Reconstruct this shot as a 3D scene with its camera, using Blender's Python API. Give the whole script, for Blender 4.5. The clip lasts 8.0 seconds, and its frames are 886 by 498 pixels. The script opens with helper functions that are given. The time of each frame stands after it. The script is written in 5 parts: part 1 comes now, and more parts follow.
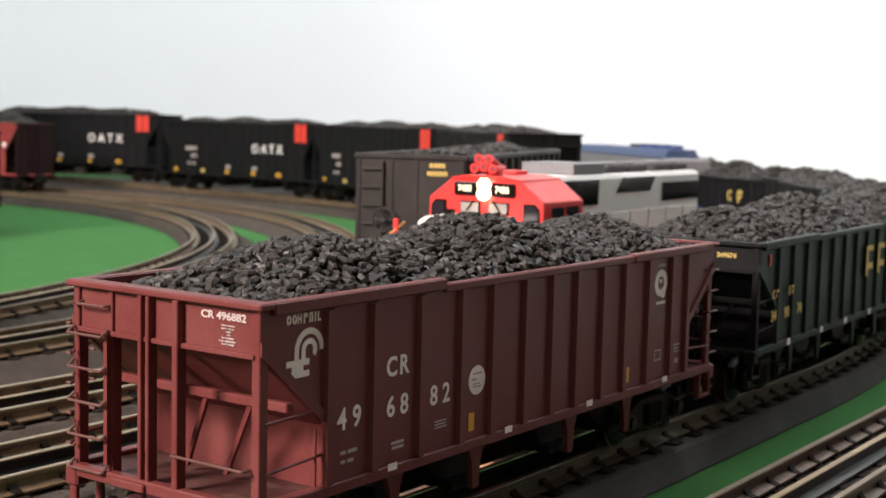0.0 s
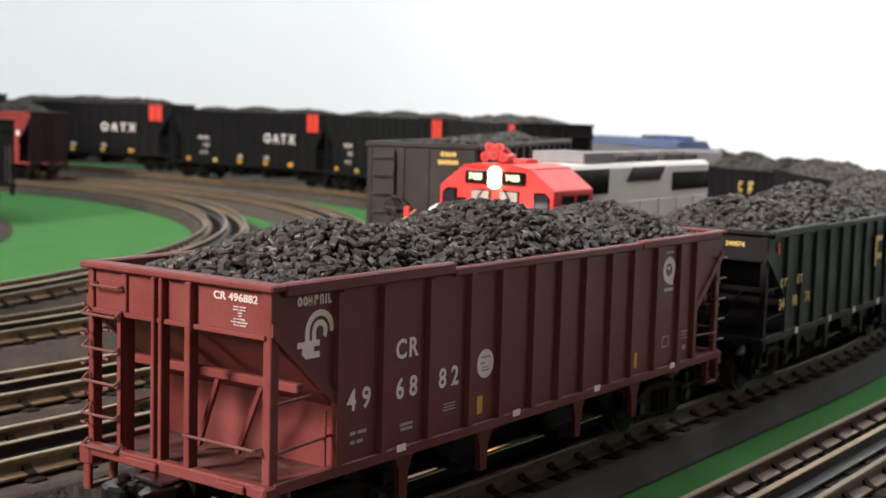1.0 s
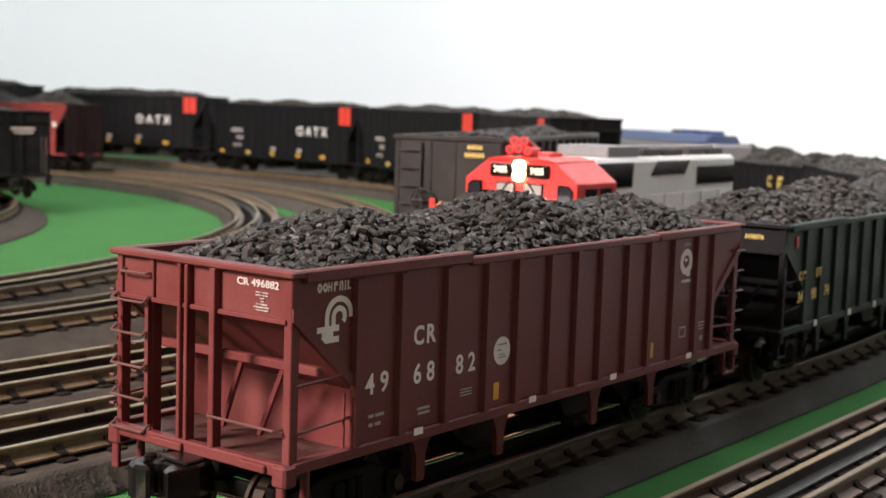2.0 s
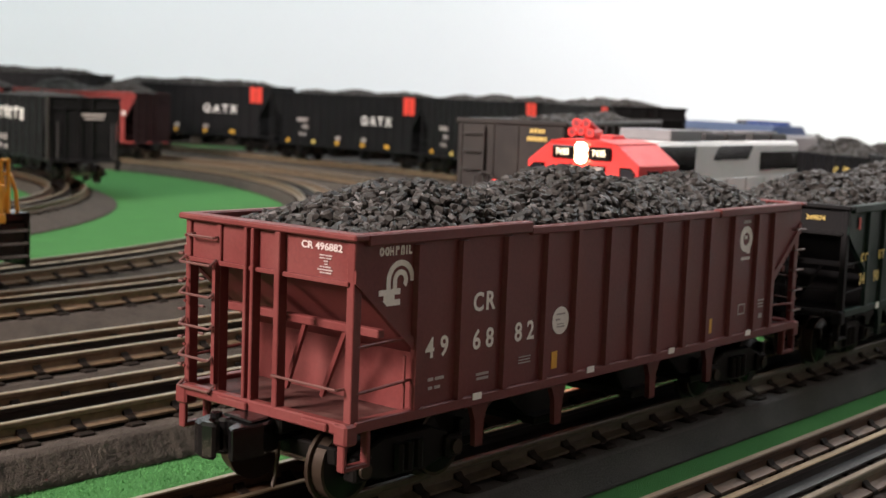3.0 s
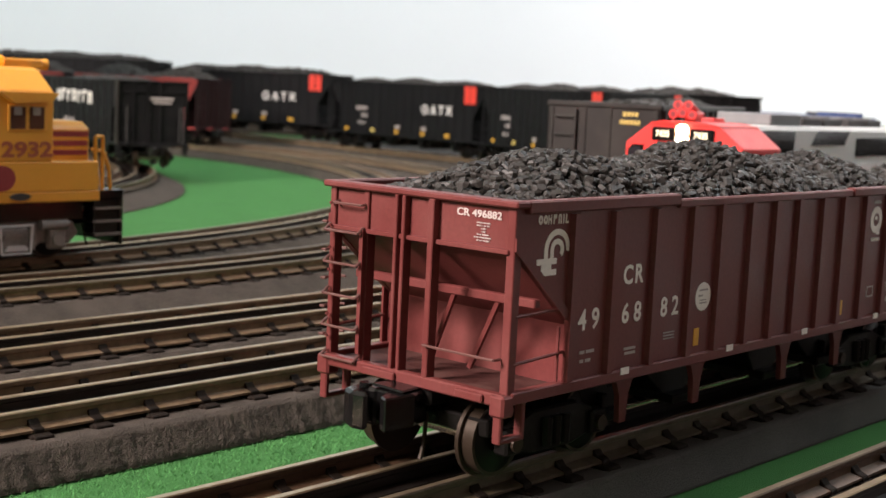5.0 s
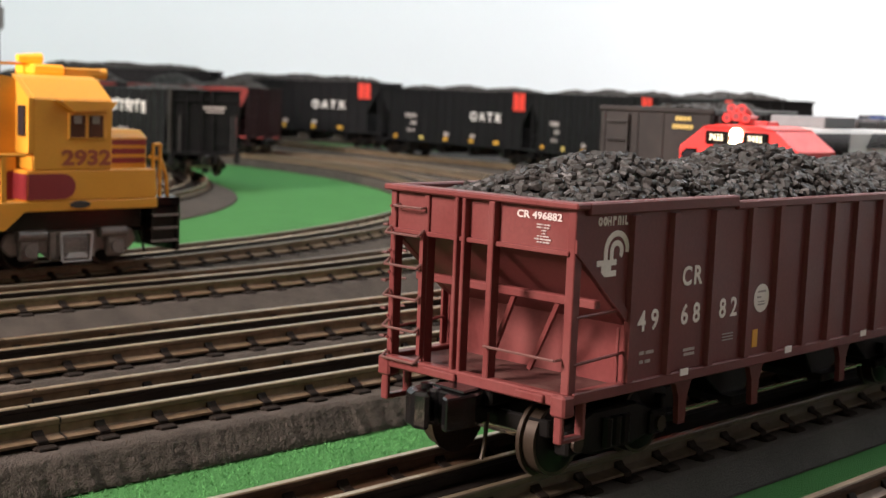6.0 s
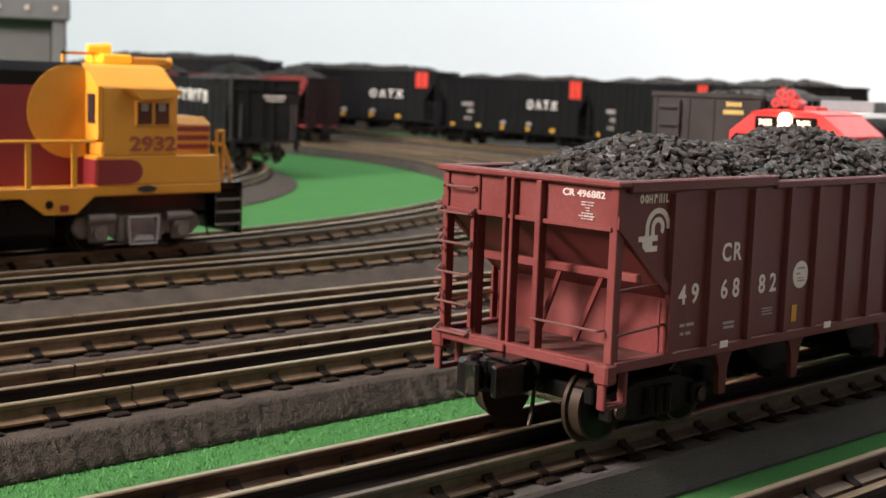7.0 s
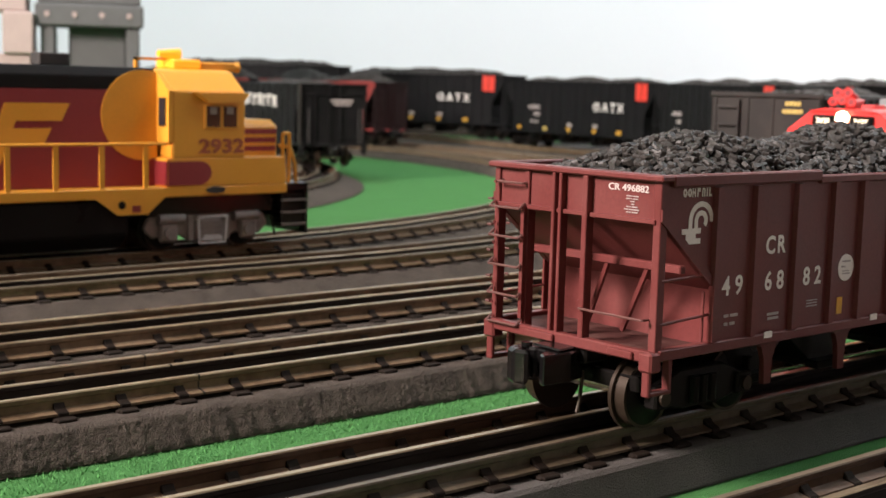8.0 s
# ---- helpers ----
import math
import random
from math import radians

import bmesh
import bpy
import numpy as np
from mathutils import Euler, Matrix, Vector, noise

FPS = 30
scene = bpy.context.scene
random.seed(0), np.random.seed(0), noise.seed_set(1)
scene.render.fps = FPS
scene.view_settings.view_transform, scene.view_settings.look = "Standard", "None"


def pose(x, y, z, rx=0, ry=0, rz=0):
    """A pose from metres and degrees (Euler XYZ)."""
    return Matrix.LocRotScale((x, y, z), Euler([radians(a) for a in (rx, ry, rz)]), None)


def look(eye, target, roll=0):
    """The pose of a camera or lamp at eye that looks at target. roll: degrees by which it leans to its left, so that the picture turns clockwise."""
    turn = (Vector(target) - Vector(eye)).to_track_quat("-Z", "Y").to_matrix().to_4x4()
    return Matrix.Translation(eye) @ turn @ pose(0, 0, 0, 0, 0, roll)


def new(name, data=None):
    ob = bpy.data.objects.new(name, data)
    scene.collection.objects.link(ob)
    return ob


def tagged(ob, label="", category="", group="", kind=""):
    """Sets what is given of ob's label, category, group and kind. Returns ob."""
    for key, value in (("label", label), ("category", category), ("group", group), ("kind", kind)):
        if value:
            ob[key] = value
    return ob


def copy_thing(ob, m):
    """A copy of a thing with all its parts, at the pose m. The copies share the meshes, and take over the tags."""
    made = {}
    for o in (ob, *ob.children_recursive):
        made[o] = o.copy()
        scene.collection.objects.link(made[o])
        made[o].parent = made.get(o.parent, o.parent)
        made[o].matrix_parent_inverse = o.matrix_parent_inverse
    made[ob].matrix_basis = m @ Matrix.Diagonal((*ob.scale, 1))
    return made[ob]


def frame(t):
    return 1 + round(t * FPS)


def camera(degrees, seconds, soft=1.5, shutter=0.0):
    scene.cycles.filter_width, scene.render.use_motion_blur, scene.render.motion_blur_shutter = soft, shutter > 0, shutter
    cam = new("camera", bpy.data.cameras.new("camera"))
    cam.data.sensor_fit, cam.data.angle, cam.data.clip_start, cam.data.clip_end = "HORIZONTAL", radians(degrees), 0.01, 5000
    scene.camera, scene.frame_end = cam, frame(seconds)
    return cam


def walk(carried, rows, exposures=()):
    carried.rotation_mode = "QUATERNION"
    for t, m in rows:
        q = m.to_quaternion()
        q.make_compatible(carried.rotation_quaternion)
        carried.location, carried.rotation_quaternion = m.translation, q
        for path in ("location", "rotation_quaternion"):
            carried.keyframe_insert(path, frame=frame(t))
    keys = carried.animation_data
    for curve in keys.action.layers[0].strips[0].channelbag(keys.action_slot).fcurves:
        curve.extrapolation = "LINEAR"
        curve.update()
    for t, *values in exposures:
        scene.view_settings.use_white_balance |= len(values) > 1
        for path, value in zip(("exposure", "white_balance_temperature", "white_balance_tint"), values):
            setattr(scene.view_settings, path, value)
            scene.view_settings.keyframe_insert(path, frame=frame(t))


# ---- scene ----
cam = camera(36.67, 8.0)
PATH = [
    (0, (-0.2044, -0.1934, 0.1240), (0.6066, 0.3835, 0.0269), 1.36),
    (0.5, (-0.2052, -0.1941, 0.1242), (0.6022, 0.3875, 0.0252), 1.25),
    (1, (-0.2073, -0.1962, 0.1226), (0.5982, 0.3872, 0.0190), 1.61),
    (1.5, (-0.2099, -0.2006, 0.1229), (0.5914, 0.3880, 0.0158), 1.76),
    (3, (-0.2175, -0.2102, 0.1164), (0.5429, 0.4291, 0.0023), 2.16),
    (3.5, (-0.2197, -0.2035, 0.1115), (0.5334, 0.4433, -0.0090), 2.38),
    (4, (-0.2251, -0.1935, 0.1125), (0.5267, 0.4549, -0.0070), 2.50),
    (4.5, (-0.2287, -0.1858, 0.1103), (0.5198, 0.4662, -0.0109), 2.73),
    (6, (-0.2361, -0.1860, 0.1075), (0.4817, 0.5007, -0.0080), 2.25),
    (6.5, (-0.2401, -0.1910, 0.1066), (0.4626, 0.5101, -0.0140), 2.08),
    (7, (-0.2475, -0.2001, 0.1064), (0.4390, 0.5163, -0.0184), 2.00),
    (7.5, (-0.2486, -0.2035, 0.1047), (0.4198, 0.5294, -0.0217), 1.84),
    (8, (-0.2532, -0.2138, 0.1053), (0.3944, 0.5382, -0.0178), 1.53),
]
walk(cam, [(t, look(eye, target, roll)) for t, eye, target, roll in PATH],
     [(0, 0.04), (1.5, 0.11), (3.0, 0.02), (3.5, -0.08), (4.5, 0.02), (6.0, 0.14), (8.0, 0.18)])

cam.data.dof.use_dof = True
cam.data.dof.focus_distance = 0.34
cam.data.dof.aperture_fstop = 36.0

# ---- world and lamps ----
world = bpy.data.worlds.new("room_air")
scene.world = world
world.use_nodes = True
world.node_tree.nodes["Background"].inputs[0].default_value = (1.0, 0.88, 0.90, 1)
world.node_tree.nodes["Background"].inputs[1].default_value = 0.055


def area_lamp(name, eye, target, size_x, size_y, watts, color, spread=180.0):
    data = bpy.data.lights.new(name, "AREA")
    data.shape, data.size, data.size_y, data.energy, data.color = "RECTANGLE", size_x, size_y, watts, color
    data.spread = radians(spread)
    ob = new(name, data)
    ob.matrix_world = look(eye, target)
    return ob


# unseen lamps of the train room: the key over the aisle at the open end
area_lamp("unseen_lamp", (-1.42, 0.47, 0.99), (0.1, 0.2, 0.05), 0.45, 0.60, 73.0, (1.0, 0.86, 0.82))
# two washes added to brighten the back wall
area_lamp("unseen_lamp", (0.40, 1.40, 1.50), (0.85, 2.05, 0.25), 0.4, 1.4, 20.5, (0.74, 0.91, 1.0))
area_lamp("unseen_lamp", (0.95, 0.25, 1.50), (1.65, 0.35, 0.35), 0.4, 0.9, 16.0, (1.0, 0.93, 0.93), 120.0)
# narrow fill added to lift the roadbed and car tops at the right
area_lamp("unseen_lamp", (1.05, -0.25, 1.52), (0.48, -0.02, 0.0), 0.5, 0.7, 1.9, (0.78, 0.90, 1.0), 62.0)

# the red locomotive's lit headlight
data = bpy.data.lights.new("headlight_lamp", "SPOT")
data.energy, data.color, data.spot_size, data.spot_blend, data.shadow_soft_size = 0.04, (1.0, 0.70, 0.42), radians(140), 0.6, 0.003
new("headlight_lamp", data).matrix_world = look((0.3065, 0.1503, 0.0905), (0.0, 0.14, 0.06))

# ---- materials ----


def mat(name, color, rough=0.5, metal=0.0, var=0.18, fine=900.0, coarse=60.0, bump=0.15, depth=0.0003, dust=0.0, coat=0.0, island=0.0, spec=0.5):
    """A painted, plastic, metal or stone surface: two scales of noise on colour, gloss and relief."""
    m = bpy.data.materials.new(name)
    m.use_nodes = True
    nt = m.node_tree
    n, l = nt.nodes, nt.links
    bsdf = n["Principled BSDF"]
    co = n.new("ShaderNodeTexCoord")
    a, b = n.new("ShaderNodeTexNoise"), n.new("ShaderNodeTexNoise")
    a.inputs["Scale"].default_value, a.inputs["Detail"].default_value = fine, 4.0
    b.inputs["Scale"].default_value, b.inputs["Detail"].default_value = coarse, 5.0
    l.new(co.outputs["Object"], a.inputs["Vector"])
    l.new(co.outputs["Object"], b.inputs["Vector"])
    add = n.new("ShaderNodeMath")
    add.operation = "ADD"
    l.new(a.outputs["Fac"], add.inputs[0])
    l.new(b.outputs["Fac"], add.inputs[1])
    ramp = n.new("ShaderNodeMapRange")
    ramp.inputs["From Min"].default_value, ramp.inputs["From Max"].default_value = 0.6, 1.4
    ramp.inputs["To Min"].default_value, ramp.inputs["To Max"].default_value = 1.0 - var, 1.0 + var
    l.new(add.outputs[0], ramp.inputs["Value"])
    mul = n.new("ShaderNodeVectorMath")
    mul.operation = "MULTIPLY"
    mul.inputs[0].default_value = color
    l.new(ramp.outputs["Result"], mul.inputs[1])
    out = mul.outputs[0]
    if island:
        geo = n.new("ShaderNodeNewGeometry")
        r2 = n.new("ShaderNodeMapRange")
        r2.inputs["To Min"].default_value, r2.inputs["To Max"].default_value = 1.0 - island, 1.0 + island
        l.new(geo.outputs["Random Per Island"], r2.inputs["Value"])
        m2 = n.new("ShaderNodeVectorMath")
        m2.operation = "MULTIPLY"
        l.new(out, m2.inputs[0])
        l.new(r2.outputs["Result"], m2.inputs[1])
        out = m2.outputs[0]
    if dust:
        mix = n.new("ShaderNodeMix")
        mix.data_type = "RGBA"
        mix.inputs["B"].default_value = (0.30, 0.25, 0.20, 1)
        fac = n.new("ShaderNodeMapRange")
        fac.inputs["From Min"].default_value, fac.inputs["From Max"].default_value = 0.45, 0.8
        fac.inputs["To Max"].default_value = dust
        l.new(b.outputs["Fac"], fac.inputs["Value"])
        l.new(fac.outputs["Result"], mix.inputs["Factor"])
        l.new(out, mix.inputs["A"])
        out = mix.outputs["Result"]
    l.new(out, bsdf.inputs["Base Color"])
    rr = n.new("ShaderNodeMapRange")
    rr.inputs["From Min"].default_value, rr.inputs["From Max"].default_value = 0.3, 0.7
    rr.inputs["To Min"].default_value, rr.inputs["To Max"].default_value = max(rough - 0.09, 0.03), min(rough + 0.09, 1.0)
    l.new(b.outputs["Fac"], rr.inputs["Value"])
    l.new(rr.outputs["Result"], bsdf.inputs["Roughness"])
    bsdf.inputs["Metallic"].default_value = metal
    bsdf.inputs["Coat Weight"].default_value = coat
    bsdf.inputs["Specular IOR Level"].default_value = spec
    if bump:
        bp = n.new("ShaderNodeBump")
        bp.inputs["Strength"].default_value, bp.inputs["Distance"].default_value = bump, depth
        l.new(a.outputs["Fac"], bp.inputs["Height"])
        l.new(bp.outputs["Normal"], bsdf.inputs["Normal"])
    return m


def glow(name, color, strength):
    m = bpy.data.materials.new(name)
    m.use_nodes = True
    e = m.node_tree.nodes["Principled BSDF"]
    e.inputs["Base Color"].default_value = (*color, 1)
    e.inputs["Emission Color"].default_value = (*color, 1)
    e.inputs["Emission Strength"].default_value = strength
    return m


OXIDE = mat("oxide_red_paint", (0.143, 0.0335, 0.031), 0.42, dust=0.05, spec=0.27)
DECK = mat("grimy_oxide_paint", (0.070, 0.026, 0.023), 0.6, var=0.55, coarse=160, dust=0.10, spec=0.2)
GREEN = mat("dark_green_paint", (0.008, 0.023, 0.017), 0.5, dust=0.02, spec=0.2)
BLACK = mat("black_paint", (0.0085, 0.008, 0.0085), 0.58, dust=0.01, spec=0.15)
SOFTBLACK = mat("weathered_black_paint", (0.040, 0.036, 0.035), 0.55, dust=0.08, spec=0.35)
GREY_CAR = mat("grey_brown_paint", (0.027, 0.023, 0.021), 0.5, dust=0.06, spec=0.25)
BRICKRED = mat("brick_red_paint", (0.27, 0.040, 0.036), 0.55, dust=0.05, spec=0.3)
MAROON_CAR = mat("maroon_paint", (0.017, 0.006, 0.0065), 0.55, spec=0.2)
RED = mat("signal_red_paint", (0.78, 0.045, 0.04), 0.38, var=0.06, coat=0.1)
MARKRED = mat("vermilion_panel", (0.70, 0.05, 0.03), 0.5, var=0.08)
WHITE = mat("white_paint", (0.80, 0.78, 0.74), 0.45, var=0.06)
DECAL = mat("white_lettering", (0.86, 0.80, 0.75), 0.6, var=0.10)
# darker version of the white lettering, for the number on the car's end
DIMWHITE = mat("dim_white_lettering", (0.56, 0.47, 0.44), 0.6, var=0.15)
FADED = mat("faded_lettering", (0.42, 0.36, 0.34), 0.6, var=0.2)
YDECAL = mat("yellow_lettering", (0.66, 0.48, 0.13), 0.6, var=0.12)
YMARK = mat("orange_yellow_mark", (0.70, 0.36, 0.04), 0.55, var=0.1)
YELLOW = mat("chrome_yellow_paint", (0.76, 0.345, 0.035), 0.42, var=0.07, coat=0.1)
MAROON = mat("deep_red_paint", (0.26, 0.03, 0.035), 0.45, var=0.1)
HOODWHITE = mat("dull_white_hood_paint", (0.80, 0.78, 0.75), 0.5, var=0.08, dust=0.05)
DULLGREY = mat("dull_grey_paint", (0.20, 0.195, 0.20), 0.5, var=0.15, dust=0.1)
SILVER = mat("light_grey_paint", (0.48, 0.46, 0.45), 0.5, var=0.1)
BLUE = mat("deep_blue_paint", (0.03, 0.06, 0.20), 0.5)
ROOFBLUE = mat("faded_blue_roof_paint", (0.042, 0.068, 0.14), 0.5, dust=0.1)
GLOSSBLACK = mat("black_plastic", (0.0065, 0.006, 0.006), 0.12, var=0.1, spec=0.5)
TRUCK = mat("cast_truck_black", (0.0075, 0.0065, 0.006), 0.32, spec=0.15)
TRUCKGREY = mat("cast_truck_grey", (0.21, 0.18, 0.165), 0.45, var=0.35, coarse=120, dust=0.2)
STEEL = mat("bright_steel", (0.80, 0.74, 0.62), 0.20, metal=0.8, bump=0.05)
WHEEL = mat("dark_wheel_steel", (0.046, 0.031, 0.021), 0.36, metal=0.5, bump=0.05)
WIRE = mat("painted_wire", (0.125, 0.055, 0.048), 0.35, bump=0.0)
GOLDWIRE = mat("brass_wire", (0.62, 0.30, 0.08), 0.4, bump=0.0)
RAIL = mat("weathered_rail", (0.158, 0.103, 0.058), 0.45, metal=0.1, var=0.42, fine=420, coarse=70, bump=0.15, dust=0.15)
RAILBROWN = mat("dark_brown_rail", (0.094, 0.052, 0.029), 0.42, metal=0.2, var=0.45, fine=420, coarse=70, bump=0.15, dust=0.08)
RAILTAN = mat("dull_brown_rail", (0.088, 0.066, 0.042), 0.44, metal=0.1, var=0.45, fine=420, coarse=70, bump=0.15, dust=0.12)
RAILHEAD = mat("polished_rail_head", (0.46, 0.355, 0.235), 0.36, metal=0.85, var=0.15, bump=0.04)
RAILDULL = mat("dull_rail_head", (0.19, 0.150, 0.105), 0.45, metal=0.4, var=0.25, bump=0.05)
RAILDARK = mat("blackened_centre_rail", (0.016, 0.012, 0.010), 0.4, metal=0.2, var=0.3)
TIE = mat("dark_tie_plastic", (0.016, 0.011, 0.008), 0.75, var=0.35, spec=0.1, bump=0.3)
BED = mat("foam_roadbed", (0.078, 0.064, 0.053), 0.9, var=0.45, spec=0.1, fine=1900, coarse=90, bump=1.0, depth=0.0009)
BEDGREY = mat("grey_foam_roadbed", (0.090, 0.082, 0.076), 0.9, var=0.32, spec=0.1, fine=2200, coarse=60, bump=0.9, depth=0.0007)
MAT = mat("grey_ballast_mat", (0.048, 0.043, 0.040), 0.9, spec=0.1, var=0.2, fine=1400, coarse=50, bump=0.6, depth=0.0008)
FELT = mat("green_felt", (0.064, 0.188, 0.058), 0.95, spec=0.05, var=0.16, fine=1800, coarse=30, bump=0.9, depth=0.0012)
FIBRE = mat("green_felt_fibre", (0.090, 0.26, 0.082), 0.9, spec=0.05, var=0.2, island=0.3, bump=0.0)
COAL = mat("coal", (0.033, 0.029, 0.0255), 0.5, spec=0.4, var=0.3, fine=1500, coarse=220, bump=0.5, depth=0.0003, island=0.35)
WALL = mat("white_wall_paint", (0.74, 0.79, 0.82), 0.85, var=0.03, fine=300, coarse=3, bump=0.05)
SOUTH = mat("beige_wall_paint", (0.24, 0.205, 0.185), 0.85, var=0.05, fine=300, coarse=3, bump=0.05)
FLOORM = mat("brown_floor", (0.18, 0.13, 0.1), 0.7, fine=60, coarse=4)
CONCRETE = mat("grey_plastic_masonry", (0.135, 0.135, 0.135), 0.8, var=0.15)
PINKISH = mat("pale_concrete", (0.50, 0.39, 0.36), 0.8, var=0.1)
GLASS = mat("dark_window_glass", (0.02, 0.02, 0.025), 0.08, var=0.0, bump=0.0)
# pale base colour stands in for the light in the panes
PALEGLASS = mat("lit_cab_window", (0.33, 0.31, 0.29), 0.12, var=0.1, bump=0.0)
CABGLASS = mat("dim_cab_window", (0.10, 0.045, 0.03), 0.12, var=0.1, bump=0.0)
HEADLIGHT = glow("headlight_lens", (1.0, 0.74, 0.42), 22.0)
NUMBERGLOW = glow("number_board_glow", (1.0, 0.86, 0.6), 1.2)
AMBER = glow("amber_beacon", (1.0, 0.40, 0.02), 0.55)
RUST = mat("rust_red_lettering", (0.36, 0.085, 0.04), 0.5, var=0.1)
GAPSTRIP = mat("dark_gap_strip", (0.030, 0.022, 0.016), 0.7, spec=0.2)
TAIL = glow("red_tail_lens", (1.0, 0.06, 0.06), 2.0)
MARKER = glow("amber_marker_lens", (1.0, 0.5, 0.1), 4.0)
CEIL = mat("pale_ceiling_boards", (0.52, 0.49, 0.47), 0.8, fine=60, coarse=6)

# ---- mesh helpers ----


class Shape:
    """Collects simple solids into one mesh."""

    def __init__(self):
        self.v, self.f = [], []

    def solid(self, pts, faces):
        k = len(self.v)
        self.v += [tuple(p) for p in pts]
        self.f += [tuple(i + k for i in f) for f in faces]
        return self

    def box(self, x0, x1, y0, y1, z0, z1):
        x0, x1 = sorted((x0, x1))
        y0, y1 = sorted((y0, y1))
        z0, z1 = sorted((z0, z1))
        p = [(x0, y0, z0), (x1, y0, z0), (x1, y1, z0), (x0, y1, z0), (x0, y0, z1), (x1, y0, z1), (x1, y1, z1), (x0, y1, z1)]
        return self.solid(p, [(0, 3, 2, 1), (4, 5, 6, 7), (0, 1, 5, 4), (1, 2, 6, 5), (2, 3, 7, 6), (3, 0, 4, 7)])

    def prism(self, outline, lo, hi, axis="y"):
        """An outline in the two other axes (in their order x, y, z), drawn out from lo to hi."""
        n = len(outline)
        k = "xyz".index(axis)

        def at(p, d):
            q = list(p)
            q.insert(k, d)
            return q
        pts = [at(p, lo) for p in outline] + [at(p, hi) for p in outline]
        faces = [tuple(range(n)), tuple(range(2 * n - 1, n - 1, -1))] + [(i, n + i, n + (i + 1) % n, (i + 1) % n) for i in range(n)]
        return self.solid(pts, faces)

    def cyl(self, p, q, r, seg=12, r2=None):
        p, q = Vector(p), Vector(q)
        d = (q - p).normalized()
        u = d.orthogonal().normalized()
        w = d.cross(u)
        r2 = r if r2 is None else r2
        ring = lambda c, rad: [c + (u * math.cos(a) + w * math.sin(a)) * rad for a in [2 * math.pi * i / seg for i in range(seg)]]
        pts = ring(p, r) + ring(q, r2)
        faces = [(i, (i + 1) % seg, seg + (i + 1) % seg, seg + i) for i in range(seg)] + [tuple(range(seg - 1, -1, -1)), tuple(range(seg, 2 * seg))]
        return self.solid(pts, faces)

    def tube(self, pts, r, seg=6):
        for p, q in zip(pts, pts[1:]):
            self.cyl(p, q, r, seg)
        return self

    def turned(self, m, start=0):
        for i in range(start, len(self.v)):
            self.v[i] = tuple(m @ Vector(self.v[i]))
        return self

    def mesh(self, name, bevel=0.0):
        me = bpy.data.meshes.new(name)
        bm = bmesh.new()
        vs = [bm.verts.new(p) for p in self.v]
        for f in self.f:
            bm.faces.new([vs[i] for i in f])
        bmesh.ops.recalc_face_normals(bm, faces=bm.faces)
        if bevel:
            es = [e for e in bm.edges if len(e.link_faces) == 2 and e.calc_face_angle(0) > 0.6]
            bmesh.ops.bevel(bm, geom=es, offset=bevel, segments=1, affect="EDGES", clamp_overlap=True)
        bm.to_mesh(me)
        bm.free()
        return me


def part(name, shape, material, parent=None, label="", bevel=0.0, smooth=False, kind=""):
    me = shape.mesh(name, bevel) if isinstance(shape, Shape) else shape
    me.materials.clear()
    me.materials.append(material)
    if smooth:
        me.shade_smooth()
        me.set_sharp_from_angle(angle=radians(40))
    ob = new(name, me)
    if parent:
        ob.parent = parent
    return tagged(ob, label=label, kind=kind)


def thing(name, label, category, group="", kind=""):
    return tagged(new(name), label, category, group, kind)


def words(text, size, thick=0.00005, bold=0.0):
    """Flat letters in the built-in font, as a mesh in the xz plane, read from -y, centred."""
    cu = bpy.data.curves.new("words", "FONT")
    cu.body, cu.size, cu.align_x, cu.align_y, cu.extrude = text, size, "CENTER", "CENTER", thick
    cu.resolution_u, cu.offset = 3, bold * size
    ob = new("words", cu)
    dg = bpy.context.evaluated_depsgraph_get()
    me = bpy.data.meshes.new_from_object(ob.evaluated_get(dg))
    bpy.data.objects.remove(ob)
    bpy.data.curves.remove(cu)
    me.transform(pose(0, 0, 0, 90, 0, 0))
    return me


def lettering(text, size, m, material, parent, name="lettering", wide=1.0, bold=0.02):
    me = words(text, size, bold=bold)
    me.transform(m @ Matrix.Diagonal((wide, 1, 1, 1)))
    return part(name, me, material, parent)


def bars(rects, m, material, parent, name="lettering", label=""):
    """Thin plates (x0, x1, z0, z1) in the xz plane."""
    s = Shape()
    for i, (x0, x1, z0, z1) in enumerate(rects):
        s.box(x0, x1, -0.00005 - i * 0.000004, 0.00012, z0, z1)
    s.turned(m)
    return part(name, s, material, parent, label)


def ring_arc(s, cx, cz, r0, r1, a0, a1, seg=14, proud=0.0):
    a = [radians(a0 + (a1 - a0) * i / seg) for i in range(seg + 1)]
    full = abs(a1 - a0) >= 359
    if full:
        a = a[:-1]
    pts = [(cx + r * math.cos(p), y, cz + r * math.sin(p)) for p in a for r, y in ((r0, -0.00005 - proud), (r1, -0.00005 - proud), (r1, 0.00012), (r0, 0.00012))]
    n = len(a)
    faces = [(4 * i + k, 4 * i + (k + 1) % 4, 4 * ((i + 1) % n) + (k + 1) % 4, 4 * ((i + 1) % n) + k) for i in range(n if full else n - 1) for k in range(4)]
    if not full:
        faces += [(0, 3, 2, 1), (4 * n - 4, 4 * n - 3, 4 * n - 2, 4 * n - 1)]
    return s.solid(pts, faces)

# ---- the room and the layout board ----
RAIL_Z = 0.0165
CURVE = 0.858


def spot(y0, start, heading, r=CURVE):
    """The plan point of a track that runs along +x at y0 and bends to the left from x = start."""
    a = radians(heading)
    return start + r * math.sin(a), y0 + r - r * math.cos(a)


